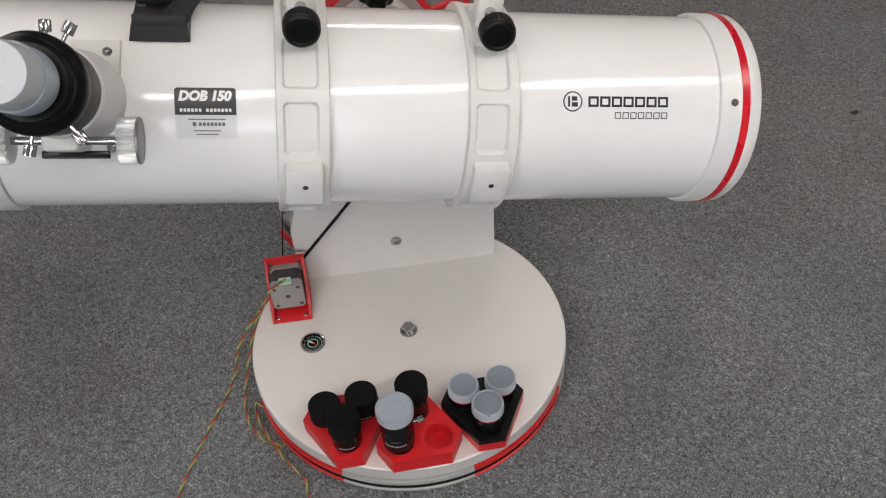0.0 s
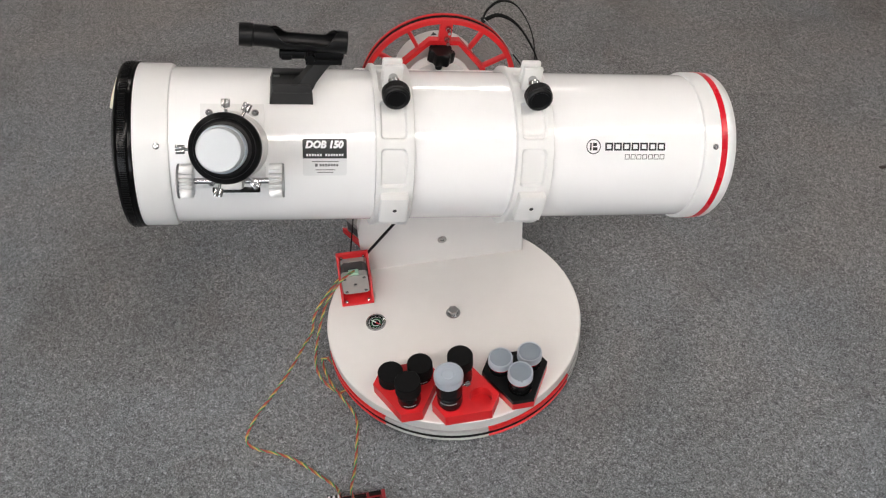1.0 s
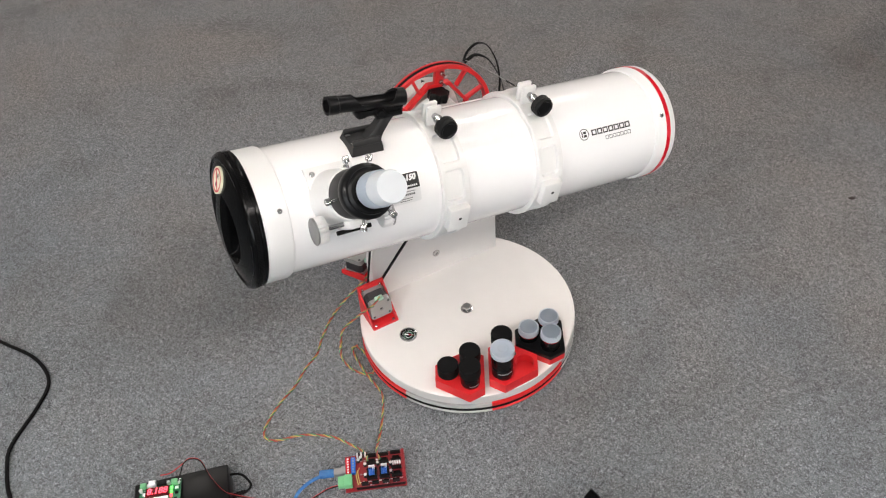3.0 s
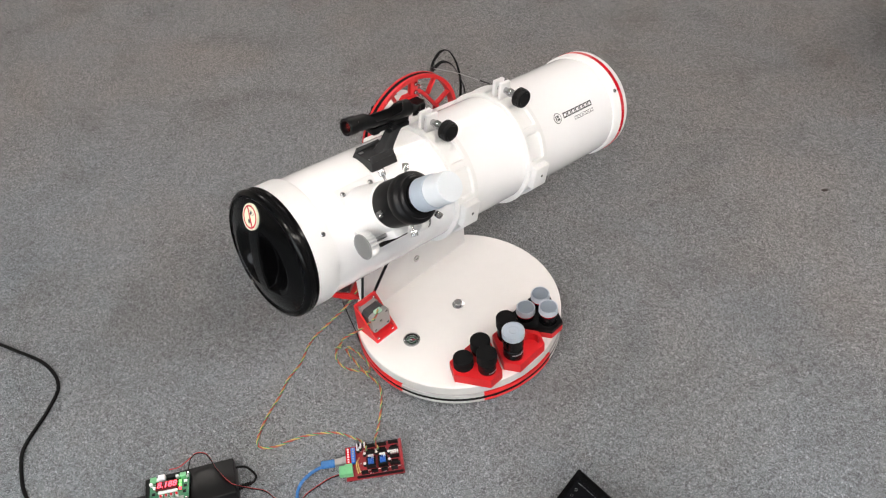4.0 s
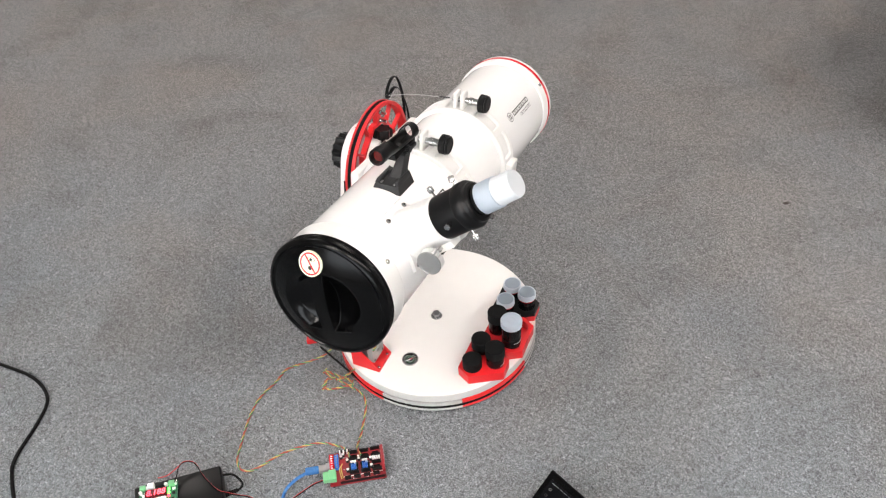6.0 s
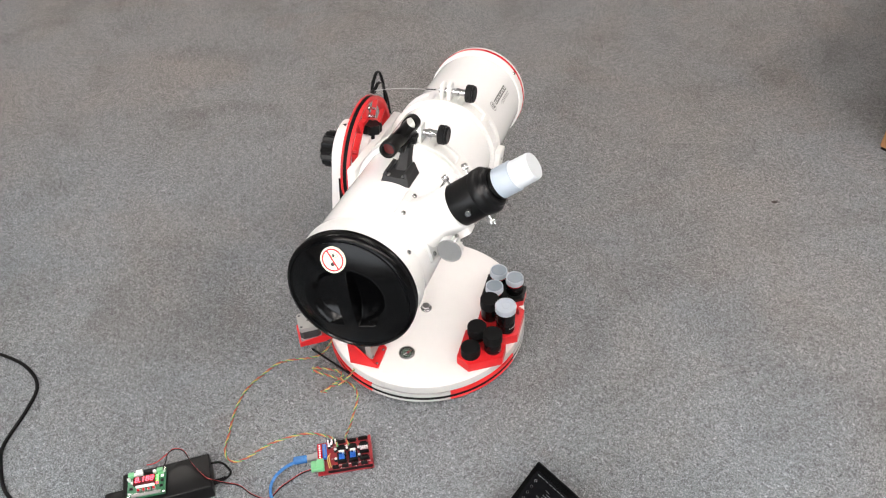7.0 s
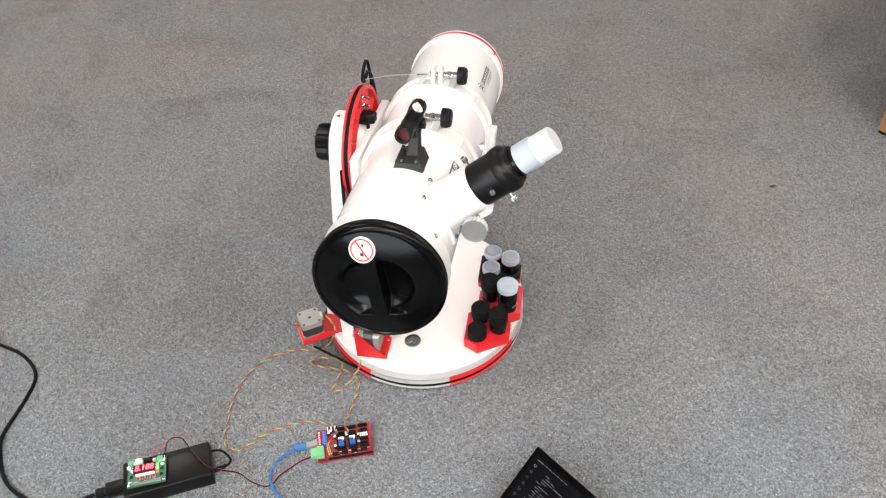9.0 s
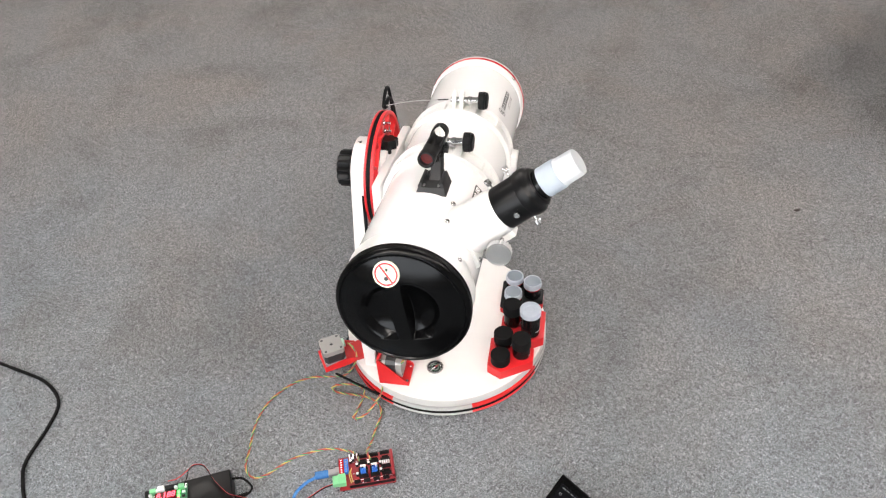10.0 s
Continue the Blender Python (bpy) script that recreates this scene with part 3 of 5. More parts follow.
def altitude_wheel(g):
    c = Vector((0.004, 0.122, 0.005))
    m = Matrix.Translation(c) @ Matrix(((1, 0, 0, 0), (0, 0, -1, 0), (0, 1, 0, 0), (0, 0, 0, 1)))
    ro = 0.1045
    bm = B()
    lathe(bm, [(ro - 0.0065, -0.0068), (ro - 0.0005, -0.0073), (ro, -0.0068), (ro, -0.0038), (ro - 0.003, -0.0032), (ro - 0.003, 0.0032), (ro, 0.0038), (ro, 0.0088), (ro - 0.0005, 0.0093), (ro - 0.0065, 0.0088)], 128, m, closed=True)
    rim = part("altitude_wheel", bm, RED_PLASTIC, g, "large red printed altitude drive wheel")
    bm = B()
    lathe(bm, [(ro - 0.0029, -0.0030), (ro - 0.0008, -0.0030), (ro - 0.0008, 0.0030), (ro - 0.0029, 0.0030)], 128, m, closed=True)
    part("belt", bm, BLACK_RUBBER, rim, "black toothed belt in the wheel's groove")
    poly = [(-0.02, 0.072), (0.02, 0.072), (0.06, 0.03), (0.06, -0.03), (0.02, -0.072), (-0.02, -0.072), (-0.06, -0.03), (-0.06, 0.03)]
    bm = B()
    prism(bm, poly, -0.0035, 0.0065, [[(x * 0.915, y * 0.915) for x, y in poly]], m)
    part("hub_frame", bm, RED_PLASTIC, rim)
    for a in (0, 30, 60, 90, 120, 150, 180, 210, 240, 270, 300, 330):
        r0 = 0.060 + 0.010 * abs(math.sin(radians(a)))
        bm = B()
        box(bm, ro - 0.005 - r0, 0.016 if a == 90 else 0.0045, 0.008, ((ro - 0.005 + r0) / 2, 0, 0.0015), 0.0008, m @ Matrix.Rotation(radians(a), 4, "Z"))
        part("spoke", bm, RED_PLASTIC, rim)
    for s, zz in ((0.075, 0.0), (0.090, 0.0)):
        bm = B()
        screw_head(bm, m @ Vector((0.002, s, 0.006)), (0, -1, 0), 0.0038, 0.004)
        lathe(bm, [(0, 0), (0.0022, 0), (0.0022, 0.010), (0, 0.010)], 10, axis((0, -1, 0), m @ Vector((0.002, s, 0.009))))
        part("wheel_bolt", bm, CHROME, rim)


def focuser(g):
    """Built in its own space: x along the tube, z out of it."""
    F = Matrix.Translation((-0.2565, 0, 0)) @ Matrix(((1, 0, 0, 0), (0, TAN.y, OUT.y, 0), (0, TAN.z, OUT.z, 0), (0, 0, 0, 1)))
    bm = B()
    n = 16
    top, bot = [], []
    for i in range(n + 1):
        y = -0.046 + 0.092 * i / n
        zt = math.sqrt(max(0, (R + 0.0055) ** 2 - y * y))
        top.append((y, zt))
        bot.append((y, zt - 0.007))
    sec = top + bot[::-1]
    ends = [[bm.verts.new(F @ Vector((x, y, z))) for y, z in sec] for x in (-0.034, 0.034)]
    for k in range(len(sec)):
        j = (k + 1) % len(sec)
        bm.faces.new((ends[0][k], ends[0][j], ends[1][j], ends[1][k]))
    for e in ends:
        bm.faces.new(e)
    base = part("focuser", bm, PLATE_GREY, g, "white cast rack focuser base on the tube")
    bm = B()
    lathe(bm, [(0.0385, 0.080), (0.0375, 0.101), (0.0355, 0.112), (0.0345, 0.156), (0.0330, 0.158), (0.0, 0.158)], 64, F)
    part("draw_housing", bm, CAST_WHITE, base)
    bm = B()
    box(bm, 0.026, 0.020, 0.05, (0, -0.034, 0.127), 0.004, F)
    part("pinion_block", bm, CAST_WHITE, base)
    bm = B()
    lathe(bm, [(0, 0.150), (0.0305, 0.150), (0.0305, 0.157), (0.0325, 0.158), (0.0325, 0.196), (0.0320, 0.198), (0.0340, 0.1985), (0.0345, 0.2005), (0.0345, 0.211), (0.0330, 0.2135), (0.0300, 0.2150), (0.0292, 0.2160), (0.0286, 0.2205), (0.0255, 0.2230), (0.0, 0.223)], 64, F)
    part("draw_tube", bm, BLACK_PLASTIC, base, "gloss black drawtube with an adapter ring")
    bm = B()
    lathe(bm, [(0, 0.223), (0.0215, 0.223), (0.0215, 0.226), (0.0225, 0.2265), (0.0225, 0.2304), (0, 0.2304)], 48, F)
    part("eyepiece_barrel", bm, BLACK_METAL, base)
    bm = B()
    lathe(bm, [(0.0, 0.2305), (0.0222, 0.2305), (0.0222, 0.2560), (0.0214, 0.2575), (0.0, 0.2575)], 48, F)
    part("eyepiece_cap", bm, MILKY, base, "milky bluish plastic eyepiece sleeve")
    bm = B()
    lathe(bm, [(0.0, 0.2576), (0.0206, 0.2576), (0.0204, 0.2600), (0.0199, 0.2845), (0.0186, 0.2878), (0.0, 0.2885)], 48, F)
    part("eyepiece_cup", bm, FROSTED, base, "frosted white plastic end cap")
    bm = B()
    lathe(bm, [(0, -0.046), (0.0032, -0.046), (0.0032, 0.046), (0, 0.046)], 16, F @ Matrix.Translation((0, -0.0355, 0.131)) @ ALONG)
    part("pinion_shaft", bm, CHROME, base)
    for sx in (-1, 1):
        bm = B()
        fluted(bm, 0.0182, 0.0150, 22, 0.0032, F @ axis((sx, 0, 0), (sx * 0.0385, -0.0355, 0.131)))
        part("focus_knob", bm, SILVER, base, "fluted silver focus knob")
        bm = B()
        lathe(bm, [(0, 0.0138), (0.0178, 0.0138), (0.0182, 0.0144), (0.0182, 0.0156), (0.0176, 0.0162), (0.0166, 0.0162), (0.0160, 0.0156), (0, 0.0156)], 48, F @ axis((sx, 0, 0), (sx * 0.0385, -0.0355, 0.131)))
        part("knob_face", bm, ALUMINIUM, base, "satin grey knob face")
    for a, z in ((63, 0.190), (182, 0.188), (258, 0.190), (308, 0.205), (92, 0.166)):
        d = Vector((math.cos(radians(a)), math.sin(radians(a)), 0))
        bm = B()
        mm = F @ axis(d, d * 0.033 + Vector((0, 0, z)))
        lathe(bm, [(0, 0), (0.0016, 0), (0.0016, 0.009), (0, 0.009)], 10, mm)
        fluted(bm, 0.0044, 0.0085, 12, 0.0006, mm @ Matrix.Translation((0, 0, 0.007)))
        part("thumb_screw", bm, CHROME, base, "small chrome thumb screw")
    for x in (-0.0245, 0.0245):
        for y in (0.036, -0.040):
            bm = B()
            z = math.sqrt((R + 0.0052) ** 2 - y * y)
            screw_head(bm, F @ Vector((x, y, z)), F.to_3x3() @ Vector((0, y, z)), 0.0040, 0.003)
            part("plate_screw", bm, CHROME, base)
    bm = B()
    box(bm, 0.05, 0.006, 0.003, (0.004, -0.046, 0.118), 0.001, F)
    part("rack_guard", bm, BLACK_METAL, base)


def finder(g):
    """A red-dot finder on a slanted foot; built along x, at the tube's top."""
    y0 = -0.013
    bm = B()
    # trapezoid shoe with two slanted rails and a front lip
    low = [(-0.2165, -0.0345), (-0.1685, -0.0345), (-0.1685, 0.0125), (-0.2165, 0.0125)]
    high = [(-0.2140, -0.0300), (-0.1700, -0.0300), (-0.1700, 0.0080), (-0.2140, 0.0080)]
    p = [bm.verts.new((x, y, 0.0900 if abs(y + 0.011) < 0.02 else 0.0865)) for x, y in low]
    q = [bm.verts.new((x, y, 0.0990)) for x, y in high]
    for k in range(4):
        bm.faces.new((p[k], p[(k + 1) % 4], q[(k + 1) % 4], q[k]))
    bm.faces.new(p)
    bm.faces.new(q)
    for y, turn in ((0.0050, 24), (-0.0270, -24)):
        box(bm, 0.042, 0.0055, 0.0090, (0, 0, 0), 0.0010, Matrix.Translation((-0.1920, y, 0.1020)) @ Matrix.Rotation(radians(turn), 4, "X"))
    box(bm, 0.012, 0.024, 0.007, (-0.1765, -0.011, 0.1020), 0.0015)
    foot = part("finder", bm, SHOE_GREY, g, "black red-dot finder on a slanted grey shoe")
    bm = B()
    rings = []
    for x0, x1, half, z in ((-0.1900, -0.1690, 0.0115, 0.099), (-0.1830, -0.1650, 0.0092, 0.107), (-0.1730, -0.1560, 0.0080, 0.121), (-0.1620, -0.1450, 0.0075, 0.137)):
        rings.append([bm.verts.new((x, y0 + y, z)) for x, y in ((x0, -half * 0.75), (x0 + 0.004, -half), (x1, -half), (x1, half), (x0 + 0.004, half), (x0, half * 0.75))])
    for p, q in zip(rings, rings[1:]):
        for k in range(6):
            bm.faces.new((p[k], p[(k + 1) % 6], q[(k + 1) % 6], q[k]))
    bm.faces.new(rings[0])
    bm.faces.new(rings[-1])
    part("stalk", bm, SHOE_GREY, foot)
    line = Matrix.Translation((-0.190, y0, 0.1575)) @ Matrix.Rotation(radians(4), 4, "Y") @ ALONG
    bm = B()
    box(bm, 0.070, 0.016, 0.009, (-0.170, y0, 0.1410), 0.002)
    box(bm, 0.040, 0.022, 0.007, (-0.157, y0, 0.1345), 0.0015)
    box(bm, 0.012, 0.018, 0.006, (-0.197, y0, 0.1385), 0.0015)
    part("dovetail", bm, BLACK_PLASTIC, foot)
    bm = B()
    lathe(bm, [(0.0095, -0.056), (0.0125, -0.056), (0.0128, -0.054), (0.0128, -0.042), (0.0115, -0.041), (0.0115, -0.026), (0.0095, -0.026)], 40, line, closed=True)
    part("barrel", bm, BLACK_PLASTIC, foot)
    bm = B()
    lathe(bm, [(0, -0.047), (0.0097, -0.047), (0.0097, -0.046), (0, -0.046)], 32, line)
    part("lens", bm, RED_GLASS, foot, "red coated finder lens")
    # open trough behind the barrel, closing to a hoop at the rear
    bm = B()
    n, k = 24, 20
    rows = []
    for i in range(n + 1):
        t = i / n
        z = -0.028 + 0.086 * t
        r = 0.0115 + 0.0010 * min(1, t * 4)
        dip = math.sin(math.pi / 2 * min(1, max(0, (t - 0.06) / 0.20))) * math.sin(math.pi / 2 * min(1, max(0, (0.86 - t) / 0.14)))
        half = math.pi - 0.02 - dip * 1.55
        row = []
        for rr in (r, r - 0.0022):
            for j in range(k + 1):
                a = -half + 2 * half * j / k
                if rr != r:
                    a = -a
                row.append(bm.verts.new(line @ Vector((rr * math.cos(a), rr * math.sin(a), z))))
        rows.append(row)
    for a, b in zip(rows, rows[1:]):
        for j in range(len(a)):
            bm.faces.new((a[j], a[(j + 1) % len(a)], b[(j + 1) % len(a)], b[j]))
    for e in (rows[0], rows[-1]):
        bm.faces.new(e)
    part("trough", bm, BLACK_PLASTIC, foot)
    bm = B()
    fluted(bm, 0.006, 0.008, 10, 0.001, axis((0, -1, 0), (-0.172, y0 - 0.010, 0.143)))
    part("finder_knob", bm, BLACK_PLASTIC, foot)
    for y in (-0.022, 0.0):
        bm = B()
        box(bm, 0.007, 0.0035, 0.0012, (-0.2085, y, 0.1000), 0.0003)
        part("shoe_screw", bm, ALUMINIUM, foot)


def round_decal(bm, x0, x1, s0, s1, lift, top=True, bottom=True, rc=0.0025, n=10):
    """A label on the tube with rounded corners at its top, its bottom or both."""
    arc = [rc * (1 - math.cos(math.pi / 2 * k / 5)) for k in range(6)]
    ss = [s0 + v for v in arc] + [s0 + rc + (s1 - s0 - 2 * rc) * k / n for k in range(1, n)] + [s1 - v for v in reversed(arc)]
    prev = None
    for s in ss:
        inset = 0.0
        if (bottom and s - s0 < rc) or (top and s1 - s < rc):
            inset = rc - math.sqrt(max(0.0, rc * rc - (rc - min(s - s0, s1 - s)) ** 2))
        pair = [bm.verts.new(on_tube(x0 + inset, s, lift)), bm.verts.new(on_tube(x1 - inset, s, lift))]
        if prev:
            bm.faces.new((prev[0], prev[1], pair[1], pair[0]))
        prev = pair
    return bm


def tube_print(g):
    x0, x1 = -0.1815, -0.1325
    bm = B()
    round_decal(bm, x0, x1, -0.0335, 0.0085, 0.0003)
    lab = part("model_label", bm, SILVER_LABEL, g, "black and silver model label on the tube")
    bm = B()
    round_decal(bm, x0, x1, -0.0135, 0.0085, 0.0006, bottom=False)
    part("black_field", bm, BLACK_INK, lab)
    mid = (x0 + x1) / 2
    bm = moved(text_mesh("DOB 150", 0.0108, 0.22, 0.0006), lambda c: on_tube(mid - 0.0008 + c.x * 0.98, 0.0016 + c.y, 0.0009))
    part("lettering", bm, WHITE_INK, lab)
    bm = B()
    for k in range(14):
        xx = x0 + 0.004 + k * 0.003
        if k not in (6,):
            decal(bm, xx, xx + 0.0021, -0.0109, -0.0083, 0.0009, 2)
    part("small_print", bm, WHITE_INK, lab)
    bm = B()
    for s, a, b in ((-0.0175, 0.010, 0.040), (-0.0270, 0.014, 0.036), (-0.0300, 0.016, 0.034)):
        decal(bm, x0 + a, x0 + b, s, s + 0.0009, 0.0006, 1)
    for k in range(7):
        decal(bm, x0 + 0.0185 + k * 0.0031, x0 + 0.0209 + k * 0.0031, -0.0225, -0.0197, 0.0006, 1)
    decal(bm, x0 + 0.0135, x0 + 0.0165, -0.0228, -0.0194, 0.0006, 1)
    part("small_print", bm, GREY_INK, lab)
    # maker's mark: a ring with a block, and two rows of plain blocks
    bm = B()
    for r0, r1 in ((0.0078, 0.0090),):
        n = 40
        for k in range(n):
            a, b = 2 * math.pi * k / n, 2 * math.pi * (k + 1) / n
            bm.faces.new([bm.verts.new(on_tube(0.159 + r * math.cos(t), r * math.sin(t), 0.0003)) for r, t in ((r0, a), (r1, a), (r1, b), (r0, b))])
    decal(bm, 0.1545, 0.1565, -0.0045, 0.0045, 0.0003, 4)
    decal(bm, 0.1580, 0.1632, 0.0007, 0.0045, 0.0003, 3)
    decal(bm, 0.1580, 0.1638, -0.0045, -0.0007, 0.0003, 3)
    for k in range(7):
        xx = 0.1735 + k * 0.01105
        frame_decal(bm, xx, xx + 0.0098, -0.0047, 0.0047, 0.0021)
    part("maker_mark", bm, BLACK_INK, g, "black printed maker's mark")
    bm = B()
    for k in range(7):
        xx = 0.1990 + k * 0.0074
        frame_decal(bm, xx, xx + 0.0060, -0.0152, -0.0092, 0.0008)
    part("series_mark", bm, BLACK_INK, g)


def telescope():
    g = thing("telescope", "white reflector telescope tube with a capped front and silver focuser", "telescope")
    tube_shell(g)
    dust_cap(g)
    rings_and_saddle(g)
    altitude_wheel(g)
    focuser(g)
    finder(g)
    tube_print(g)
    return rides(g, TUBE_POSE)


telescope()


# ---------------------------------------------------------------- drives on the turntable
def motor_parts(g, m, long=0.040):
    """A square stepping motor; z from the mounting face to the rear plate."""
    def sq(h, c=0.004):
        return [(h, h - c), (h - c, h), (c - h, h), (-h, h - c), (-h, c - h), (c - h, -h), (h - c, -h), (h, c - h)]
    bm = B()
    prism(bm, sq(0.0211), 0, 0.009, m=m)
    part("front_plate", bm, MOTOR_PLATE, g, "bare aluminium motor plate")
    bm = B()
    prism(bm, sq(0.0208, 0.006), 0.009, long - 0.011, m=m)
    part("stator", bm, STEEL_DARK, g, "black laminated motor body")
    bm = B()
    prism(bm, sq(0.0211), long - 0.011, long, [circle(0.0035, 16)], m)
    back = part("rear_plate", bm, MOTOR_PLATE, g, "bare aluminium motor plate")
    bm = B()
    lathe(bm, [(0, long - 0.003), (0.0034, long - 0.003), (0.0034, long - 0.0025), (0, long - 0.0025)], 16, m)
    part("shaft_end", bm, STEEL_DARK, back)
    for sx in (-1, 1):
        for sy in (-1, 1):
            bm = B()
            screw_head(bm, m @ Vector((sx * 0.0155, sy * 0.0155, long - 0.0006)), m.to_3x3() @ Vector((0, 0, 1)), 0.0026, 0.0012)
            part("motor_screw", bm, STEEL_DARK, back)
    bm = B()
    box(bm, 0.016, 0.007, 0.009, (0, 0.0225, long - 0.0065), 0.001, m)
    part("socket", bm, MINT, g, "mint green wire socket")


def altitude_motor():
    g = thing("altitude_motor", "stepper motor in a red bracket on the turntable", "stepper motor", "drive motors")
    bm = B()
    box(bm, 0.052, 0.058, 0.005, (0, 0.0, 0.0025), 0.0006)
    br = part("bracket", bm, RED_PLASTIC, g, "red printed angle bracket")
    bm = B()
    prism(bm, [(-0.026, 0), (0.026, 0), (0.026, 0.067), (-0.026, 0.067)], -0.0025, 0.0025, [circle(0.0115, 24, (0, 0.036))], Matrix(((1, 0, 0, 0), (0, 0, 1, 0.0265), (0, 1, 0, 0), (0, 0, 0, 1))))
    part("back_plate", bm, RED_PLASTIC, br)
    for x in (-0.0245, 0.0245):
        bm = B()
        prism(bm, [(-0.028, 0.005), (0.024, 0.005), (0.024, 0.064)], -0.0015, 0.0015, m=Matrix(((0, 0, 1, x), (1, 0, 0, 0), (0, 1, 0, 0), (0, 0, 0, 1))))
        part("gusset", bm, RED_PLASTIC, br)
    motor_parts(g, Matrix(((1, 0, 0, 0), (0, 0, -1, 0.0238), (0, 1, 0, 0.036), (0, 0, 0, 1))))
    for x in (-0.018, 0.018):
        bm = B()
        screw_head(bm, (x, -0.024, 0.005), (0, 0, 1), 0.003, 0.0016)
        part("bracket_screw", bm, CHROME, g)
        bm = B()
        screw_head(bm, (x, 0.0238, 0.060), (0, -1, 0), 0.0026, 0.003)
        part("bracket_screw", bm, CHROME, g)
    bm = B()
    lathe(bm, [(0, 0), (0.0065, 0), (0.0065, 0.001), (0.005, 0.0012), (0.005, 0.0088), (0.0065, 0.009), (0.0065, 0.010), (0, 0.010)], 20, axis((0, 1, 0), (0, 0.0295, 0.036)))
    part("pulley", bm, ALUMINIUM, g)
    return rides(g, pose(-0.150, 0.0715, H))


AZ_AT = Vector((-0.130, 0.204))


def azimuth_motor():
    """The motor beside the turntable, shaft down, on a red bracket screwed to the turntable's edge."""
    g = thing("azimuth_motor", "stepper motor hung beside the turntable on a red bracket", "stepper motor", "drive motors")
    # the thing's x points out from the turntable's centre
    bm = B()
    prism(bm, [(-0.076, -0.024), (-0.034, -0.022), (-0.026, -0.0255), (0.0255, -0.0255), (0.0255, 0.0255), (-0.026, 0.0255), (-0.034, 0.022), (-0.076, 0.024)], 0.0, 0.006, [circle(0.0115, 24)])
    br = part("bracket", bm, RED_PLASTIC, g, "red printed motor bracket")
    for y in (-0.0240, 0.0240):
        bm = B()
        prism(bm, [(-0.050, 0.0062), (0.0255, 0.0062), (0.0255, 0.0105), (-0.018, 0.017), (-0.030, 0.017)], -0.0014, 0.0014, m=Matrix(((1, 0, 0, 0), (0, 0, 1, y), (0, 1, 0, 0), (0, 0, 0, 1))))
        part("side_wall", bm, RED_PLASTIC, br)
    for y in (-0.015, 0.015):
        bm = B()
        screw_head(bm, (-0.066, y, 0.006), (0, 0, 1), 0.0034, 0.002)
        part("bracket_screw", bm, CHROME, g)
    motor_parts(g, Matrix.Translation((0, 0, 0.0062)) @ Matrix.Rotation(radians(90), 4, "Z"), 0.040)
    bm = B()
    lathe(bm, [(0, 0), (0.0025, 0), (0.0025, 0.050), (0, 0.050)], 12, Matrix.Translation((0, 0, -0.044)))
    lathe(bm, [(0, 0), (0.0075, 0), (0.0075, 0.001), (0.006, 0.0012), (0.006, 0.0085), (0.0075, 0.009), (0.0075, 0.016), (0, 0.016)], 20, Matrix.Translation((0, 0, -0.0425)))
    part("pulley", bm, ALUMINIUM, g)
    return rides(g, pose(AZ_AT.x, AZ_AT.y, H + 0.0002, 0, 0, math.degrees(math.atan2(AZ_AT.y, AZ_AT.x))))


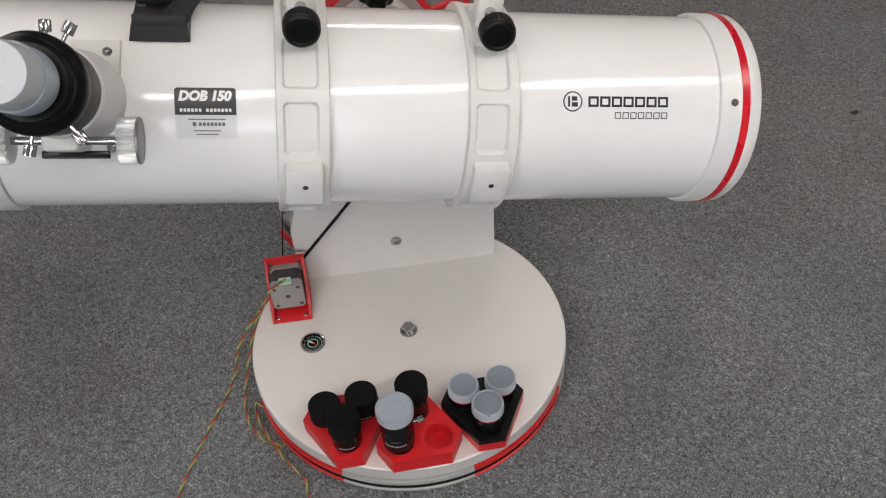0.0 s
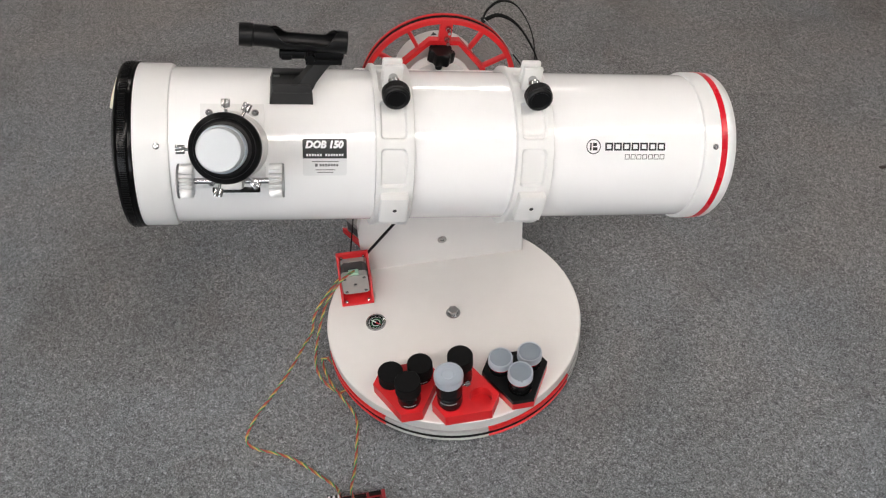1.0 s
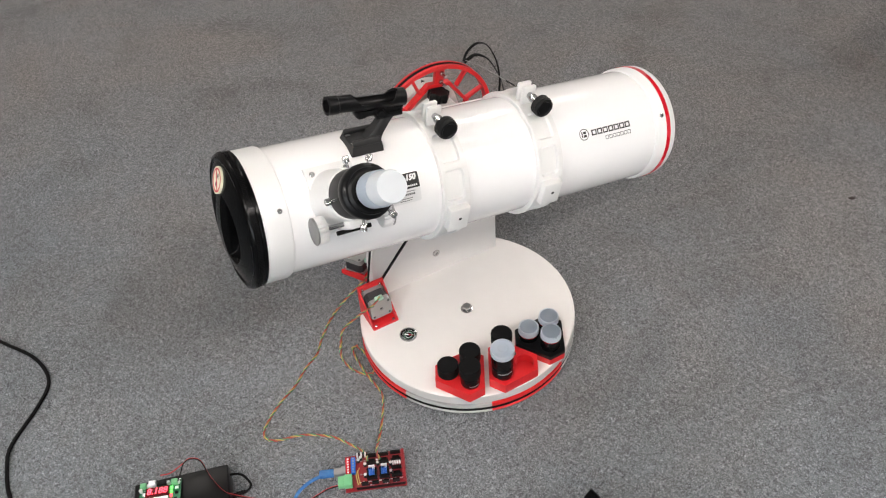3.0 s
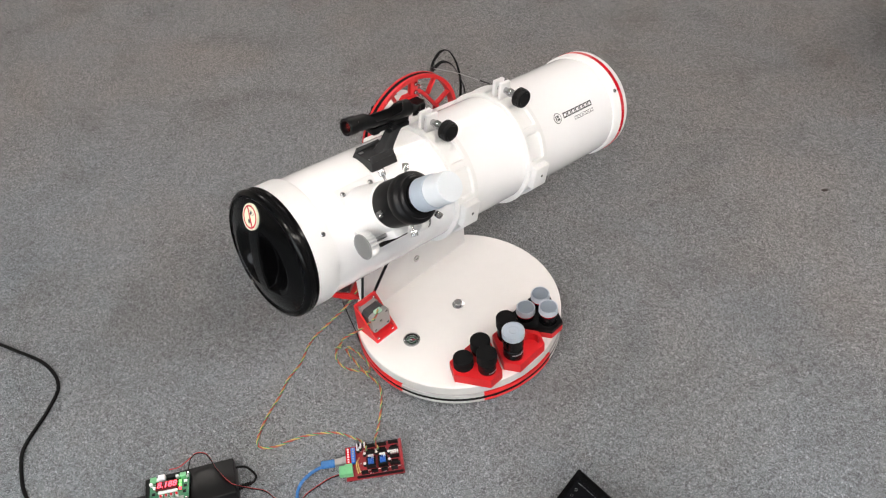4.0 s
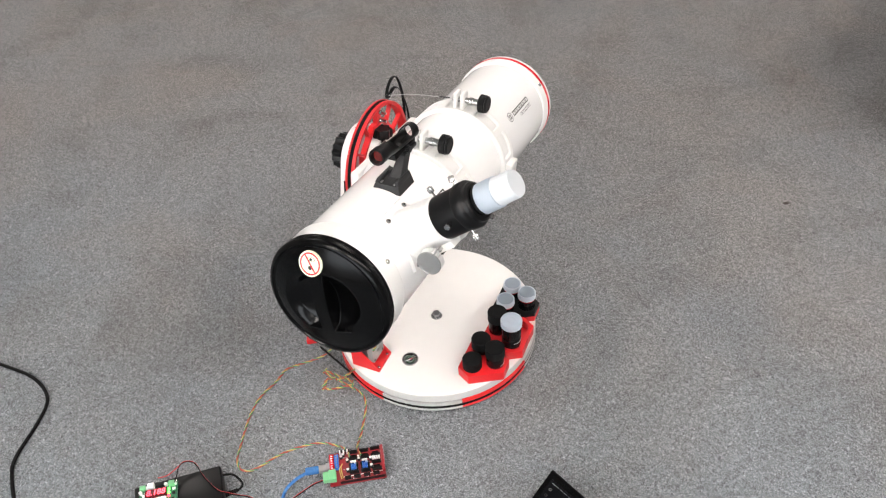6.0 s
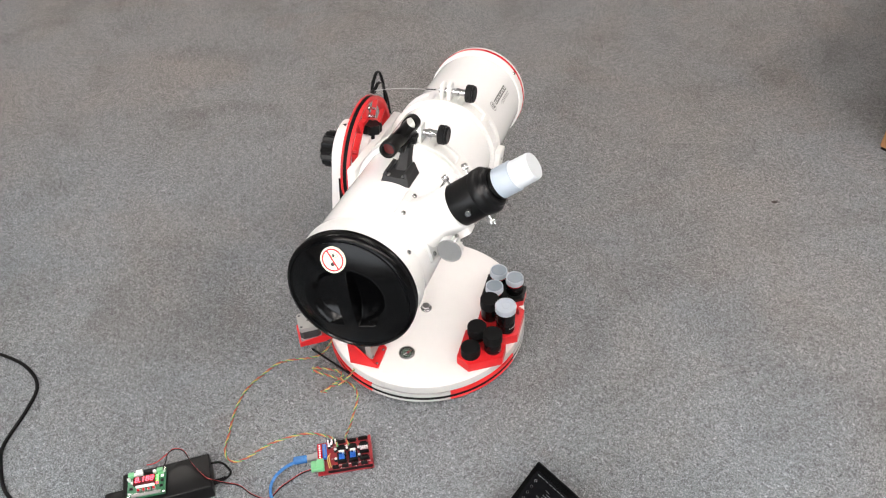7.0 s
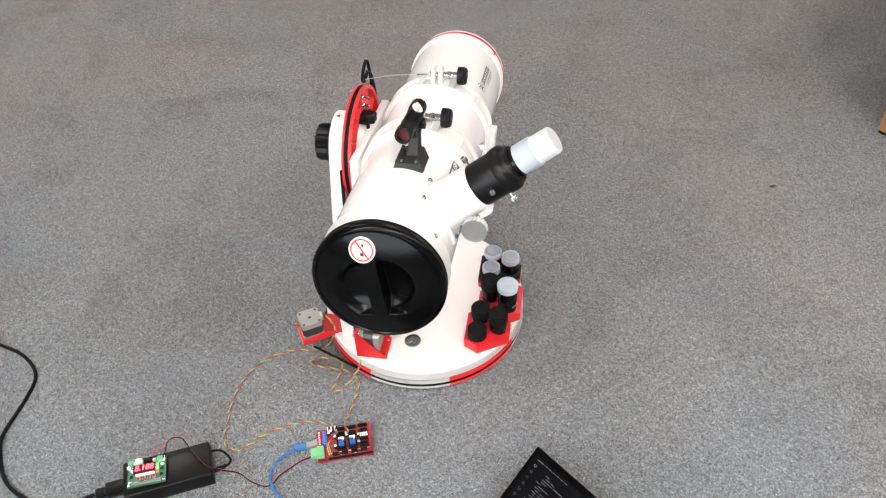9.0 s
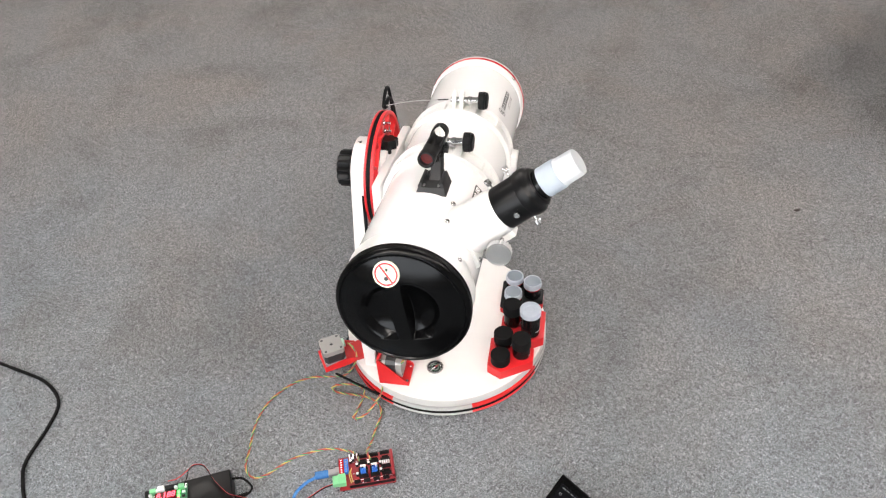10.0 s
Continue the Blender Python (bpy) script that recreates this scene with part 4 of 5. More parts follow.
def drive_belts():
    # altitude belt from the motor pulley up to the big wheel, and its loose tied tail
    g = thing("altitude_belt", "black toothed drive belt with loose tied ends", "drive belt", "drive belts")
    y = 0.1035
    runs = [[(-0.1440, y, 0.0905), (0.089, y, 0.374)], [(-0.1562, y, 0.095), (-0.094, y, 0.454)]]
    for path in (runs[0], runs[1]):
        bm = B()
        for a, b in zip(path, path[1:]):
            d = Vector(b) - Vector(a)
            mid = (Vector(a) + Vector(b)) / 2
            ang = math.atan2(d.z, d.x)
            box(bm, d.length + 0.002, 0.006, 0.0015, m=Matrix.Translation(mid) @ Matrix.Rotation(-ang, 4, "Y"))
        part("run", bm, BLACK_RUBBER, g)
    z0 = [(0.066, 0.098, 0.526), (0.074, 0.097, 0.542), (0.0905, 0.096, 0.552), (0.112, 0.099, 0.540), (0.131, 0.102, 0.503), (0.139, 0.104, 0.462), (0.138, 0.106, 0.430)]
    z1 = [(0.066, 0.094, 0.527), (0.086, 0.093, 0.534), (0.108, 0.094, 0.520), (0.126, 0.097, 0.492), (0.140, 0.099, 0.460), (0.146, 0.100, 0.430)]
    for path in (z0, z1):
        bm = B()
        sweep(bm, smooth_path(path, 6), 0.0030, 8, flat=0.25, up=(1, 0, 0.3))
        part("loop", bm, BLACK_RUBBER, g)
    bm = B()
    lathe(bm, [(0, -0.003), (0.004, -0.003), (0.004, 0.003), (0, 0.003)], 10, axis((1, 0, 0.4), (0.068, 0.096, 0.528)))
    part("zip_tie", bm, BLACK_PLASTIC, g)
    bm = B()
    sweep(bm, smooth_path([(0.068, 0.094, 0.530), (0.078, 0.050, 0.535), (0.088, 0.004, 0.534)], 5), 0.0006, 6)
    part("tie_tail", bm, ALUMINIUM, g, "stiff grey tie tail")
    bm = B()
    sweep(bm, [(0.088, 0.004, 0.534), (0.0925, -0.014, 0.533)], 0.0009, 6)
    part("tail_tip", bm, BLACK_RUBBER, g)
    rides(g, Matrix())
    g = thing("azimuth_belt", "black toothed belt from the ground board to the motor pulley", "drive belt", "drive belts")
    a = math.atan2(AZ_AT.y, AZ_AT.x)
    p = Vector((*AZ_AT, 0.0207))
    for s in (-1, 1):
        off = math.acos((0.2028 - 0.006) / p.xy.length) * s
        q = Vector((0.2028 * math.cos(a + off), 0.2028 * math.sin(a + off), 0.0207))
        e = p + 0.006 * Vector((math.cos(a + off), math.sin(a + off), 0))
        d = e - q
        bm = B()
        box(bm, d.length, 0.0014, 0.007, m=Matrix.Translation((q + e) / 2) @ Matrix.Rotation(math.atan2(d.y, d.x), 4, "Z"))
        part("run", bm, BLACK_RUBBER, g)
    rides(g, Matrix())


altitude_motor()
azimuth_motor()
drive_belts()


GREY_PRINT = material("faded_white_print", (0.38, 0.38, 0.38), 0.5, grain=0.3)


# ---------------------------------------------------------------- compass, racks and eyepieces
def compass():
    g = thing("compass", "small black liquid compass let into the turntable", "compass")
    bm = B()
    lathe(bm, [(0, 0.0004), (0.0130, 0.0004), (0.0145, 0.003), (0.0158, 0.003), (0.0160, 0.0024), (0.0160, 0.0), (0, 0)], 40)
    part("case", bm, BLACK_GLOSS, g)
    bm = B()
    lathe(bm, [(0.0136, 0.0030), (0.0150, 0.0034), (0.0161, 0.0028), (0.0161, 0.0002), (0.0158, 0.0002), (0.0150, 0.0030)], 40, closed=True)
    part("bezel", bm, CHROME, g, "thin silver bezel")
    bm = B()
    for k in range(36):
        a = 2 * math.pi * k / 36
        box(bm, 0.0016 if k % 3 else 0.0028, 0.00045, 0.0002, (0.0112, 0, 0.0006), m=Matrix.Rotation(a, 4, "Z"))
    lathe(bm, [(0.0060, 0.0005), (0.0066, 0.0005), (0.0066, 0.0007), (0.0060, 0.0007)], 28, closed=True)
    part("scale", bm, WHITE_INK, g)
    bm = B()
    lathe(bm, [(0.0072, 0.0005), (0.0086, 0.0005), (0.0086, 0.00065), (0.0072, 0.00065)], 28, closed=True)
    part("dial", bm, GREEN_PCB, g, "green printed compass dial")
    turn = Matrix.Rotation(radians(-38), 4, "Z")
    for s, mt in ((1, RED_INK), (-1, WHITE_INK)):
        bm = B()
        prism(bm, [(0, -0.0013), (s * 0.0105, 0), (0, 0.0013)], 0.0011, 0.0014, m=turn)
        part("needle", bm, mt, g, "red compass needle half" if s > 0 else "white compass needle half")
    return rides(g, pose(-0.1248, 0.0008, H + 0.0002))


RACK_PITCH = 0.0445


def rack(centre, angle, name_label, top):
    """A six-sided printed block with three round pockets; its apex pocket points along -y at angle 0."""
    g = thing("eyepiece_rack", name_label, "eyepiece rack", "eyepiece racks")
    c = [(RACK_PITCH * math.cos(radians(a)) / math.sqrt(3), RACK_PITCH * math.sin(radians(a)) / math.sqrt(3)) for a in (-90, 30, 150)]
    out = []
    for a in (-90, 30, 150):
        for s in (-1, 1):
            far, half = RACK_PITCH / math.sqrt(3) + 0.0225, 0.0155
            x, y = far, s * half
            t = radians(a)
            out.append((x * math.cos(t) - y * math.sin(t), x * math.sin(t) + y * math.cos(t)))
    holes = [circle(0.0165, 28, p) for p in c]
    bm = B()
    prism(bm, out, 0.0, 0.004)
    prism(bm, out, 0.0041, 0.0138 if top else 0.022, holes)
    part("block", bm, RED_PLASTIC, g)
    if top:
        bm = B()
        prism(bm, [(x * 1.004, y * 1.004) for x, y in out], 0.014, 0.0222, holes)
        part("top_plate", bm, top, g, "black printed top plate")
    rides(g, pose(centre[0], centre[1], H + 0.0002, 0, 0, angle))
    turn = pose(centre[0], centre[1], 0, 0, 0, angle)
    return [turn @ Vector((*p, 0)) for p in c]


def eyepiece(at, top, kind):
    """An eyepiece standing in its pocket: barrel, body, cap; heights above the rack's pocket floor."""
    z0 = H + 0.0045
    t = top - z0
    lab = {"black": "black eyepiece with a black plastic cap", "white": "black eyepiece with a pale frosted cap", "grey": "short black eyepiece under a smoky translucent cap"}[kind]
    g = thing("eyepiece", lab + " standing in a rack", "eyepiece", "eyepieces")
    bm = B()
    lathe(bm, [(0, 0), (0.0152, 0), (0.0158, 0.0005), (0.0158, 0.0195), (0, 0.0195)], 32)
    part("barrel", bm, CHROME, g, "chrome eyepiece barrel")
    if kind == "grey":
        bm = B()
        lathe(bm, [(0, 0.0195), (0.0165, 0.0195), (0.0172, 0.0205), (0.0172, t - 0.016), (0.0160, t - 0.0145), (0.0160, t - 0.006), (0, t - 0.006)], 36)
        part("body", bm, BLACK_METAL, g)
        bm = B()
        lathe(bm, [(0.0164, t - 0.0165), (0.0170, t - 0.0165), (0.0170, t - 0.0150), (0.0164, t - 0.0150)], 36, closed=True)
        part("stripe", bm, RED_BAND, g, "thin red ring")
        bm = B()
        lathe(bm, [(0.0172, t - 0.0125), (0.0184, t - 0.0120), (0.0180, t - 0.001), (0.0174, t), (0.0162, t), (0.0158, t - 0.0009), (0, t - 0.0012)], 40)
        cp = part("cap", bm, CAP_RIM, g, "smoky translucent push-on cap")
        bm = B()
        lathe(bm, [(0, t - 0.0010), (0.0157, t - 0.0010), (0.0154, t - 0.0005), (0.0110, t - 0.0003), (0.0104, t - 0.0006), (0, t - 0.0006)], 40)
        part("cap_top", bm, SMOKY, cp)
    elif kind == "white":
        bm = B()
        lathe(bm, [(0, 0.0195), (0.0172, 0.0195), (0.0185, 0.021), (0.0185, 0.040), (0.0172, 0.0415), (0.0172, 0.044), (0.0190, 0.046), (0.0195, t - 0.008), (0, t - 0.008)], 40)
        part("body", bm, BLACK_METAL, g)
        bm = B()
        for k in range(9):
            a = radians(-140 + 9 * k)
            box(bm, 0.0004, 0.0018, 0.0022, (0.0187, 0, 0.034), m=Matrix.Rotation(a, 4, "Z"))
        part("small_print", bm, GREY_PRINT, g)
        bm = B()
        mm = axis((0.9, 0.25, 0), (0.018, 0.005, 0.043))
        lathe(bm, [(0, 0), (0.0018, 0), (0.0018, 0.007), (0, 0.007)], 10, mm)
        fluted(bm, 0.0040, 0.007, 10, 0.0006, mm @ Matrix.Translation((0, 0, 0.006)))
        part("thumb_screw", bm, CHROME, g, "small chrome thumb screw")
        bm = B()
        lathe(bm, [(0.0190, t - 0.013), (0.0205, t - 0.0125), (0.0210, t - 0.0015), (0.0203, t), (0.0190, t), (0.0186, t - 0.0009), (0, t - 0.0012)], 40)
        cp = part("cap", bm, CAP_RIM, g, "pale frosted push-on cap")
        bm = B()
        lathe(bm, [(0, t - 0.0010), (0.0185, t - 0.0010), (0.0182, t - 0.0005), (0.0100, t - 0.0003), (0.0094, t - 0.0008), (0.0075, t - 0.0008), (0.0070, t - 0.0003), (0, t - 0.0003)], 40)
        part("cap_top", bm, MILKY, cp)
    else:
        bm = B()
        lathe(bm, [(0, 0.0195), (0.0160, 0.0195), (0.0170, 0.0205), (0.0170, t - 0.020), (0, t - 0.020)], 36)
        part("body", bm, BLACK_METAL, g)
        bm = B()
        for k in range(7):
            a = radians(-120 + 9 * k)
            box(bm, 0.0004, 0.0018, 0.0018, (0.0171, 0, 0.024), m=Matrix.Rotation(a, 4, "Z"))
        part("small_print", bm, GREY_PRINT, g)
        bm = B()
        lathe(bm, [(0.0172, t - 0.0215), (0.0187, t - 0.021), (0.0187, t - 0.0012), (0.0178, t), (0, t)], 40)
        part("cap", bm, BLACK_RUBBER, g, "matt black push-on cap")
    return rides(g, pose(at[0], at[1], z0))


compass()
rack((-0.0885, -0.1390), 1, "red printed rack holding three black eyepieces", None)
rack((-0.0075, -0.1645), 181, "red printed rack with two eyepieces and an empty pocket", None)
rack((0.0738, -0.1440), 1, "black and red rack holding three capped eyepieces", BLACK_PLASTIC)
for (x, y, top, kind) in ((-0.1105, -0.1260, 0.1018, "black"), (-0.0880, -0.1640, 0.1268, "black"), (-0.0668, -0.1272, 0.1138, "black"), (-0.0085, -0.1378, 0.1343, "black"), (-0.0302, -0.1755, 0.1470, "white"), (0.0955, -0.1308, 0.1108, "grey"), (0.0735, -0.1698, 0.1210, "grey"), (0.0517, -0.1325, 0.1087, "grey")):
    eyepiece((x, y), top, kind)


# ---------------------------------------------------------------- electronics on the carpet
def control_board():
    """Stacked red controller: x along its length, from the socket end."""
    g = thing("control_board", "red motor controller board with blue drivers lying on carpet", "circuit board")
    L, W_ = 0.102, 0.060
    bm = B()
    box(bm, L, W_, 0.0016, (0, 0, 0.0058))
    part("lower_board", bm, RED_PCB, g)
    bm = B()
    prism(bm, [(-L / 2 + 0.002, -W_ / 2), (L / 2, -W_ / 2), (L / 2, W_ / 2), (-L / 2 + 0.002, W_ / 2)], 0.0175, 0.0191)
    up = part("shield", bm, RED_PCB, g, "red motor shield board")
    for x, y in ((-0.045, -0.026), (-0.045, 0.026), (0.046, -0.026), (0.046, 0.026)):
        bm = B()
        lathe(bm, [(0, 0), (0.003, 0), (0.003, 0.005), (0, 0.005)], 10, Matrix.Translation((x, y, 0)))
        part("stand_off", bm, BLACK_PLASTIC, g)
    for y in (-0.027, 0.027):
        bm = B()
        box(bm, 0.080, 0.0025, 0.0109, (0.008, y, 0.0120))
        part("header", bm, BLACK_PLASTIC, g)
    bm = B()
    box(bm, 0.0025, 0.054, 0.0109, (0.048, 0, 0.0120))
    part("header", bm, BLACK_PLASTIC, g)
    bm = B()
    box(bm, 0.016, 0.012, 0.011, (-0.0485, 0.008, 0.0122), 0.0006)
    part("usb_socket", bm, ALUMINIUM, g, "silver cable socket")
    bm = B()
    box(bm, 0.013, 0.020, 0.012, (-0.044, -0.0205, 0.0252), 0.0006)
    box(bm, 0.011, 0.018, 0.010, (-0.0555, -0.0205, 0.0243), 0.0006)
    part("power_plug", bm, GREEN_PLASTIC, up, "green screw terminal plug")
    for x, col in ((-0.0440, RED_BAND), (-0.0352, BLUE_PLASTIC)):
        row_bm = B()
        box(row_bm, 0.0072, 0.030, 0.0060, (x, 0.0085, 0.0222), 0.0003)
        row = part("terminal_row", row_bm, col, up, "red terminal row" if col is RED_BAND else "blue terminal row")
        for k in range(6):
            bm = B()
            box(bm, 0.0030, 0.0022, 0.0006, (x, -0.004 + 0.005 * k, 0.0254))
            part("terminal_screw", bm, ALUMINIUM if col is BLUE_PLASTIC else WHITE_INK, row)
    for x, y in ((-0.0047, -0.0115), (0.0159, -0.0115), (0.0365, -0.0115), (-0.0047, 0.0165), (0.0159, 0.0165), (0.0365, 0.0175)):
        bm = B()
        for yy in (-0.0072, 0.0072):
            box(bm, 0.0170, 0.0026, 0.0085, (x, y + yy, 0.0234))
        part("driver_socket", bm, BLACK_PLASTIC, up)
        if y < 0 and x < 0.03:
            bm = B()
            box(bm, 0.0158, 0.0180, 0.0016, (x, y, 0.0286))
            dr = part("driver", bm, BLACK_PLASTIC, up)
            bm = B()
            for k in range(4):
                box(bm, 0.0011, 0.0095, 0.0052, (x - 0.0039 + 0.0026 * k, y - 0.001, 0.0334))
            box(bm, 0.0098, 0.0095, 0.002, (x, y - 0.001, 0.0304))
            part("heat_sink", bm, BLUE_PLASTIC, dr, "blue finned heat sink")
            bm = B()
            lathe(bm, [(0, 0), (0.0024, 0), (0.0024, 0.0018), (0, 0.0018)], 12, Matrix.Translation((x + 0.003, y + 0.0064, 0.0294)))
            part("trimmer", bm, SILVER, dr)
            bm = B()
            box(bm, 0.0100, 0.0030, 0.009, (x, y + 0.0125, 0.0248), 0.0005)
            part("motor_plug", bm, WHITE_INK, dr, "white wire plug")
        else:
            bm = B()
            box(bm, 0.0120, 0.0060, 0.0012, (x, y, 0.0197), 0.0002, seg=1)
            part("chip", bm, BLACK_PLASTIC, up)
    for x, y in ((-0.0155, 0.0081), (0.0057, 0.0083), (0.0270, -0.0105), (-0.0160, -0.0120), (0.0272, 0.0050), (-0.0265, 0.0175), (-0.0225, 0.0215)):
        bm = B()
        lathe(bm, [(0, 0), (0.0033, 0), (0.0033, 0.0058), (0.0028, 0.0064), (0, 0.0064)], 14, Matrix.Translation((x, y, 0.0191)))
        cp = part("capacitor", bm, BLACK_PLASTIC, up)
        bm = B()
        lathe(bm, [(0, 0), (0.0027, 0), (0.0027, 0.0004), (0, 0.0004)], 14, Matrix.Translation((x, y, 0.0256)))
        part("can_top", bm, SILVER, cp)
    for k in range(4):
        bm = B()
        box(bm, 0.0115, 0.0030, 0.0085, (-0.017 + 0.0172 * k, -0.0278, 0.0234))
        part("pin_row", bm, BLACK_PLASTIC, up)
    for k in range(4):
        bm = B()
        box(bm, 0.0030, 0.0075, 0.004, (0.0310 + 0.0038 * k, 0.0065, 0.0212), 0.0004)
        part("jumper", bm, WHITE_INK, up)
    bm = B()
    box(bm, 0.0048, 0.054, 0.0085, (0.0485, 0, 0.0234), 0.0003)
    part("side_socket", bm, RED_PCB, up, "dark red edge socket")
    for k in range(6):
        bm = B()
        box(bm, 0.0022, 0.0075, 0.0060, (-0.0280 + 0.0034 * k, 0.0275, 0.0222), 0.0003)
        part("pin_group", bm, BLACK_PLASTIC if k % 2 else WHITE_INK, up)
    rng = random.Random(11)
    for k in range(40):
        x, y = rng.uniform(-0.024, 0.046), rng.choice((-0.0315, -0.0235, -0.0085, 0.0155, 0.0185, 0.0275)) * 0.92
        bm = B()
        box(bm, rng.uniform(0.002, 0.0034), rng.uniform(0.0014, 0.002), 0.0010, (x, y, 0.0196), 0.0002, seg=1)
        part("resistor", bm, (ALUMINIUM, WHITE_INK, BLACK_PLASTIC)[k % 3], up)
    for k in range(7):
        bm = B()
        box(bm, rng.uniform(0.006, 0.012), 0.0012, 0.0003, (-0.020 + 0.0105 * k, -0.0225, 0.01935))
        part("silk_print", bm, WHITE_INK, up)
    for x, y0, y1 in ((-0.0255, 0.004, -0.026), (-0.0285, 0.000, -0.027)):
        bm = B()
        sweep(bm, smooth_path([(x, y0, 0.021), (x - 0.002, (y0 + y1) / 2, 0.030), (x, y1, 0.021)], 6), 0.0008, 6)
        part("jumper_wire", bm, W_YELLOW, up, "yellow jumper wire")
    g.matrix_basis = pose(0.0405, -0.3515, 0.001, 0, 0, 40.5)
    return g


def power_brick():
    g = thing("power_supply", "flat black laptop power brick on the carpet", "power supply")
    bm = B()
    box(bm, 0.153, 0.071, 0.035, (0.001, 0, 0.0177), 0.0028, seg=3)
    part("case", bm, BLACK_PLASTIC, g)
    bm = B()
    sweep(bm, smooth_path([(0.074, 0.022, 0.022), (0.095, 0.020, 0.018), (0.1085, 0.004, 0.009), (0.1045, -0.006, 0.0085), (0.098, -0.0095, 0.0095)], 6), 0.0021, 8)
    part("output_lead", bm, BLACK_RUBBER, g)
    bm = B()
    relief = [(0, 0)]
    for k in range(6):
        r = 0.0052 - 0.0003 * k
        relief += [(r, 0.004 * k), (r, 0.004 * k + 0.0026), (r - 0.0011, 0.004 * k + 0.0028), (r - 0.0011, 0.004 * k + 0.0039)]
    lathe(bm, relief + [(0, 0.0240)], 16, axis((0.0225, 0.0045, -0.0015), (0.0772, -0.0135, 0.0115)))
    part("strain_relief", bm, BLACK_RUBBER, g, "ribbed black strain relief")
    bm = B()
    box(bm, 0.036, 0.024, 0.020, (-0.0932, 0.002, 0.013), 0.004)
    box(bm, 0.022, 0.017, 0.014, (-0.119, 0.002, 0.011), 0.004)
    part("mains_plug", bm, BLACK_PLASTIC, g)
    a = math.degrees(math.atan2(0.111, 0.103))
    g.matrix_basis = pose(-0.1955, -0.5630, 0.001, 0, 0, a)
    return g


def volt_meter():
    g = thing("voltage_regulator", "green regulator board with lit red digits on the power brick", "circuit board")
    bm = B()
    box(bm, 0.066, 0.053, 0.0016, (0, 0, 0.0068))
    part("board", bm, GREEN_PCB, g)
    for x in (-0.030, 0.030):
        for y in (-0.0235, 0.0235):
            bm = B()
            lathe(bm, [(0, 0), (0.0025, 0), (0.0025, 0.0061), (0, 0.0061)], 10, Matrix.Translation((x, y, 0)))
            lathe(bm, [(0, 0.0077), (0.0028, 0.0077), (0.0024, 0.0095), (0, 0.0098)], 12, Matrix.Translation((x, y, 0)))
            part("corner_post", bm, CHROME, g)
    bm = B()
    box(bm, 0.038, 0.016, 0.007, (-0.003, 0.005, 0.0111), 0.0005)
    win = part("display", bm, DARK_RED, g, "dark red digit window")
    bm = moved(text_mesh("8.188", 0.0150, 0.12, 0.0003), lambda c: Vector((-0.003 + c.x, 0.005 + c.y, 0.0149)))
    part("digits", bm, RED_GLOW, win, "glowing red digits")
    bm = B()
    box(bm, 0.032, 0.004, 0.004, (-0.002, -0.0055, 0.0096), 0.0003)
    part("button_strip", bm, WHITE_INK, g)
    for k in range(4):
        bm = B()
        box(bm, 0.006, 0.006, 0.003, (-0.013 + 0.0088 * k, -0.013, 0.0091), 0.0003)
        bt = part("button", bm, ALUMINIUM, g)
        bm = B()
        lathe(bm, [(0, 0), (0.0019, 0), (0.0017, 0.0024), (0, 0.0026)], 14, Matrix.Translation((-0.013 + 0.0088 * k, -0.013, 0.0106)))
        part("push", bm, RED_BAND, bt)
    for y, mt in ((0.011, GREEN_GLOW), (0.004, GREEN_GLOW), (-0.003, RED_GLOW)):
        bm = B()
        box(bm, 0.0042, 0.0050, 0.003, (0.0185, y, 0.0091), 0.0006)
        part("indicator", bm, mt, g, "lit green indicator" if mt is GREEN_GLOW else "lit red indicator")
    bm = B()
    box(bm, 0.011, 0.008, 0.010, (-0.012, 0.0205, 0.0126), 0.0005)
    part("white_plug", bm, WHITE_INK, g)
    bm = B()
    box(bm, 0.016, 0.009, 0.006, (0.003, 0.0215, 0.0106), 0.0008)
    part("inductor", bm, BLACK_PLASTIC, g)
    for x in (-0.026, 0.024):
        bm = B()
        box(bm, 0.010, 0.008, 0.009, (x, 0.0185, 0.0121), 0.0005)
        part("screw_terminal", bm, GREEN_PLASTIC, g)
    for x, y in ((0.027, 0.010), (0.027, 0.001), (0.026, -0.010), (-0.025, 0.006), (-0.026, -0.006)):
        bm = B()
        box(bm, 0.0055, 0.0045, 0.0022, (x, y, 0.0087), 0.0003)
        part("chip", bm, WHITE_INK if y > 0.005 else BLACK_PLASTIC, g)
    bm = B()
    box(bm, 0.050, 0.006, 0.0025, (0.0, -0.0215, 0.0089), 0.0004)
    part("pin_strip", bm, ALUMINIUM, g)
    rng = random.Random(21)
    for k in range(16):
        bm = B()
        edge = k % 2
        x, y = (rng.uniform(-0.030, -0.024), rng.uniform(-0.018, 0.016)) if edge else (rng.uniform(-0.026, 0.026), rng.uniform(-0.0175, -0.0165))
        box(bm, rng.uniform(0.0015, 0.004), rng.uniform(0.0008, 0.0016), 0.0004, (x, y, 0.0078))
        part("silk_print", bm, WHITE_INK, g)
    for x, y in ((0.029, 0.019), (0.0135, 0.0195), (-0.0195, 0.019), (-0.0305, 0.012)):
        bm = B()
        lathe(bm, [(0, 0), (0.0030, 0), (0.0030, 0.0052), (0.0026, 0.0058), (0, 0.0058)], 14, Matrix.Translation((x, y, 0.0077)))
        part("capacitor", bm, SILVER, g, "small silver capacitor")
    a = math.degrees(math.atan2(0.0462, 0.0464))
    g.matrix_basis = pose(-0.2165, -0.5870, 0.0362, 0, 0, a - 2)
    return g


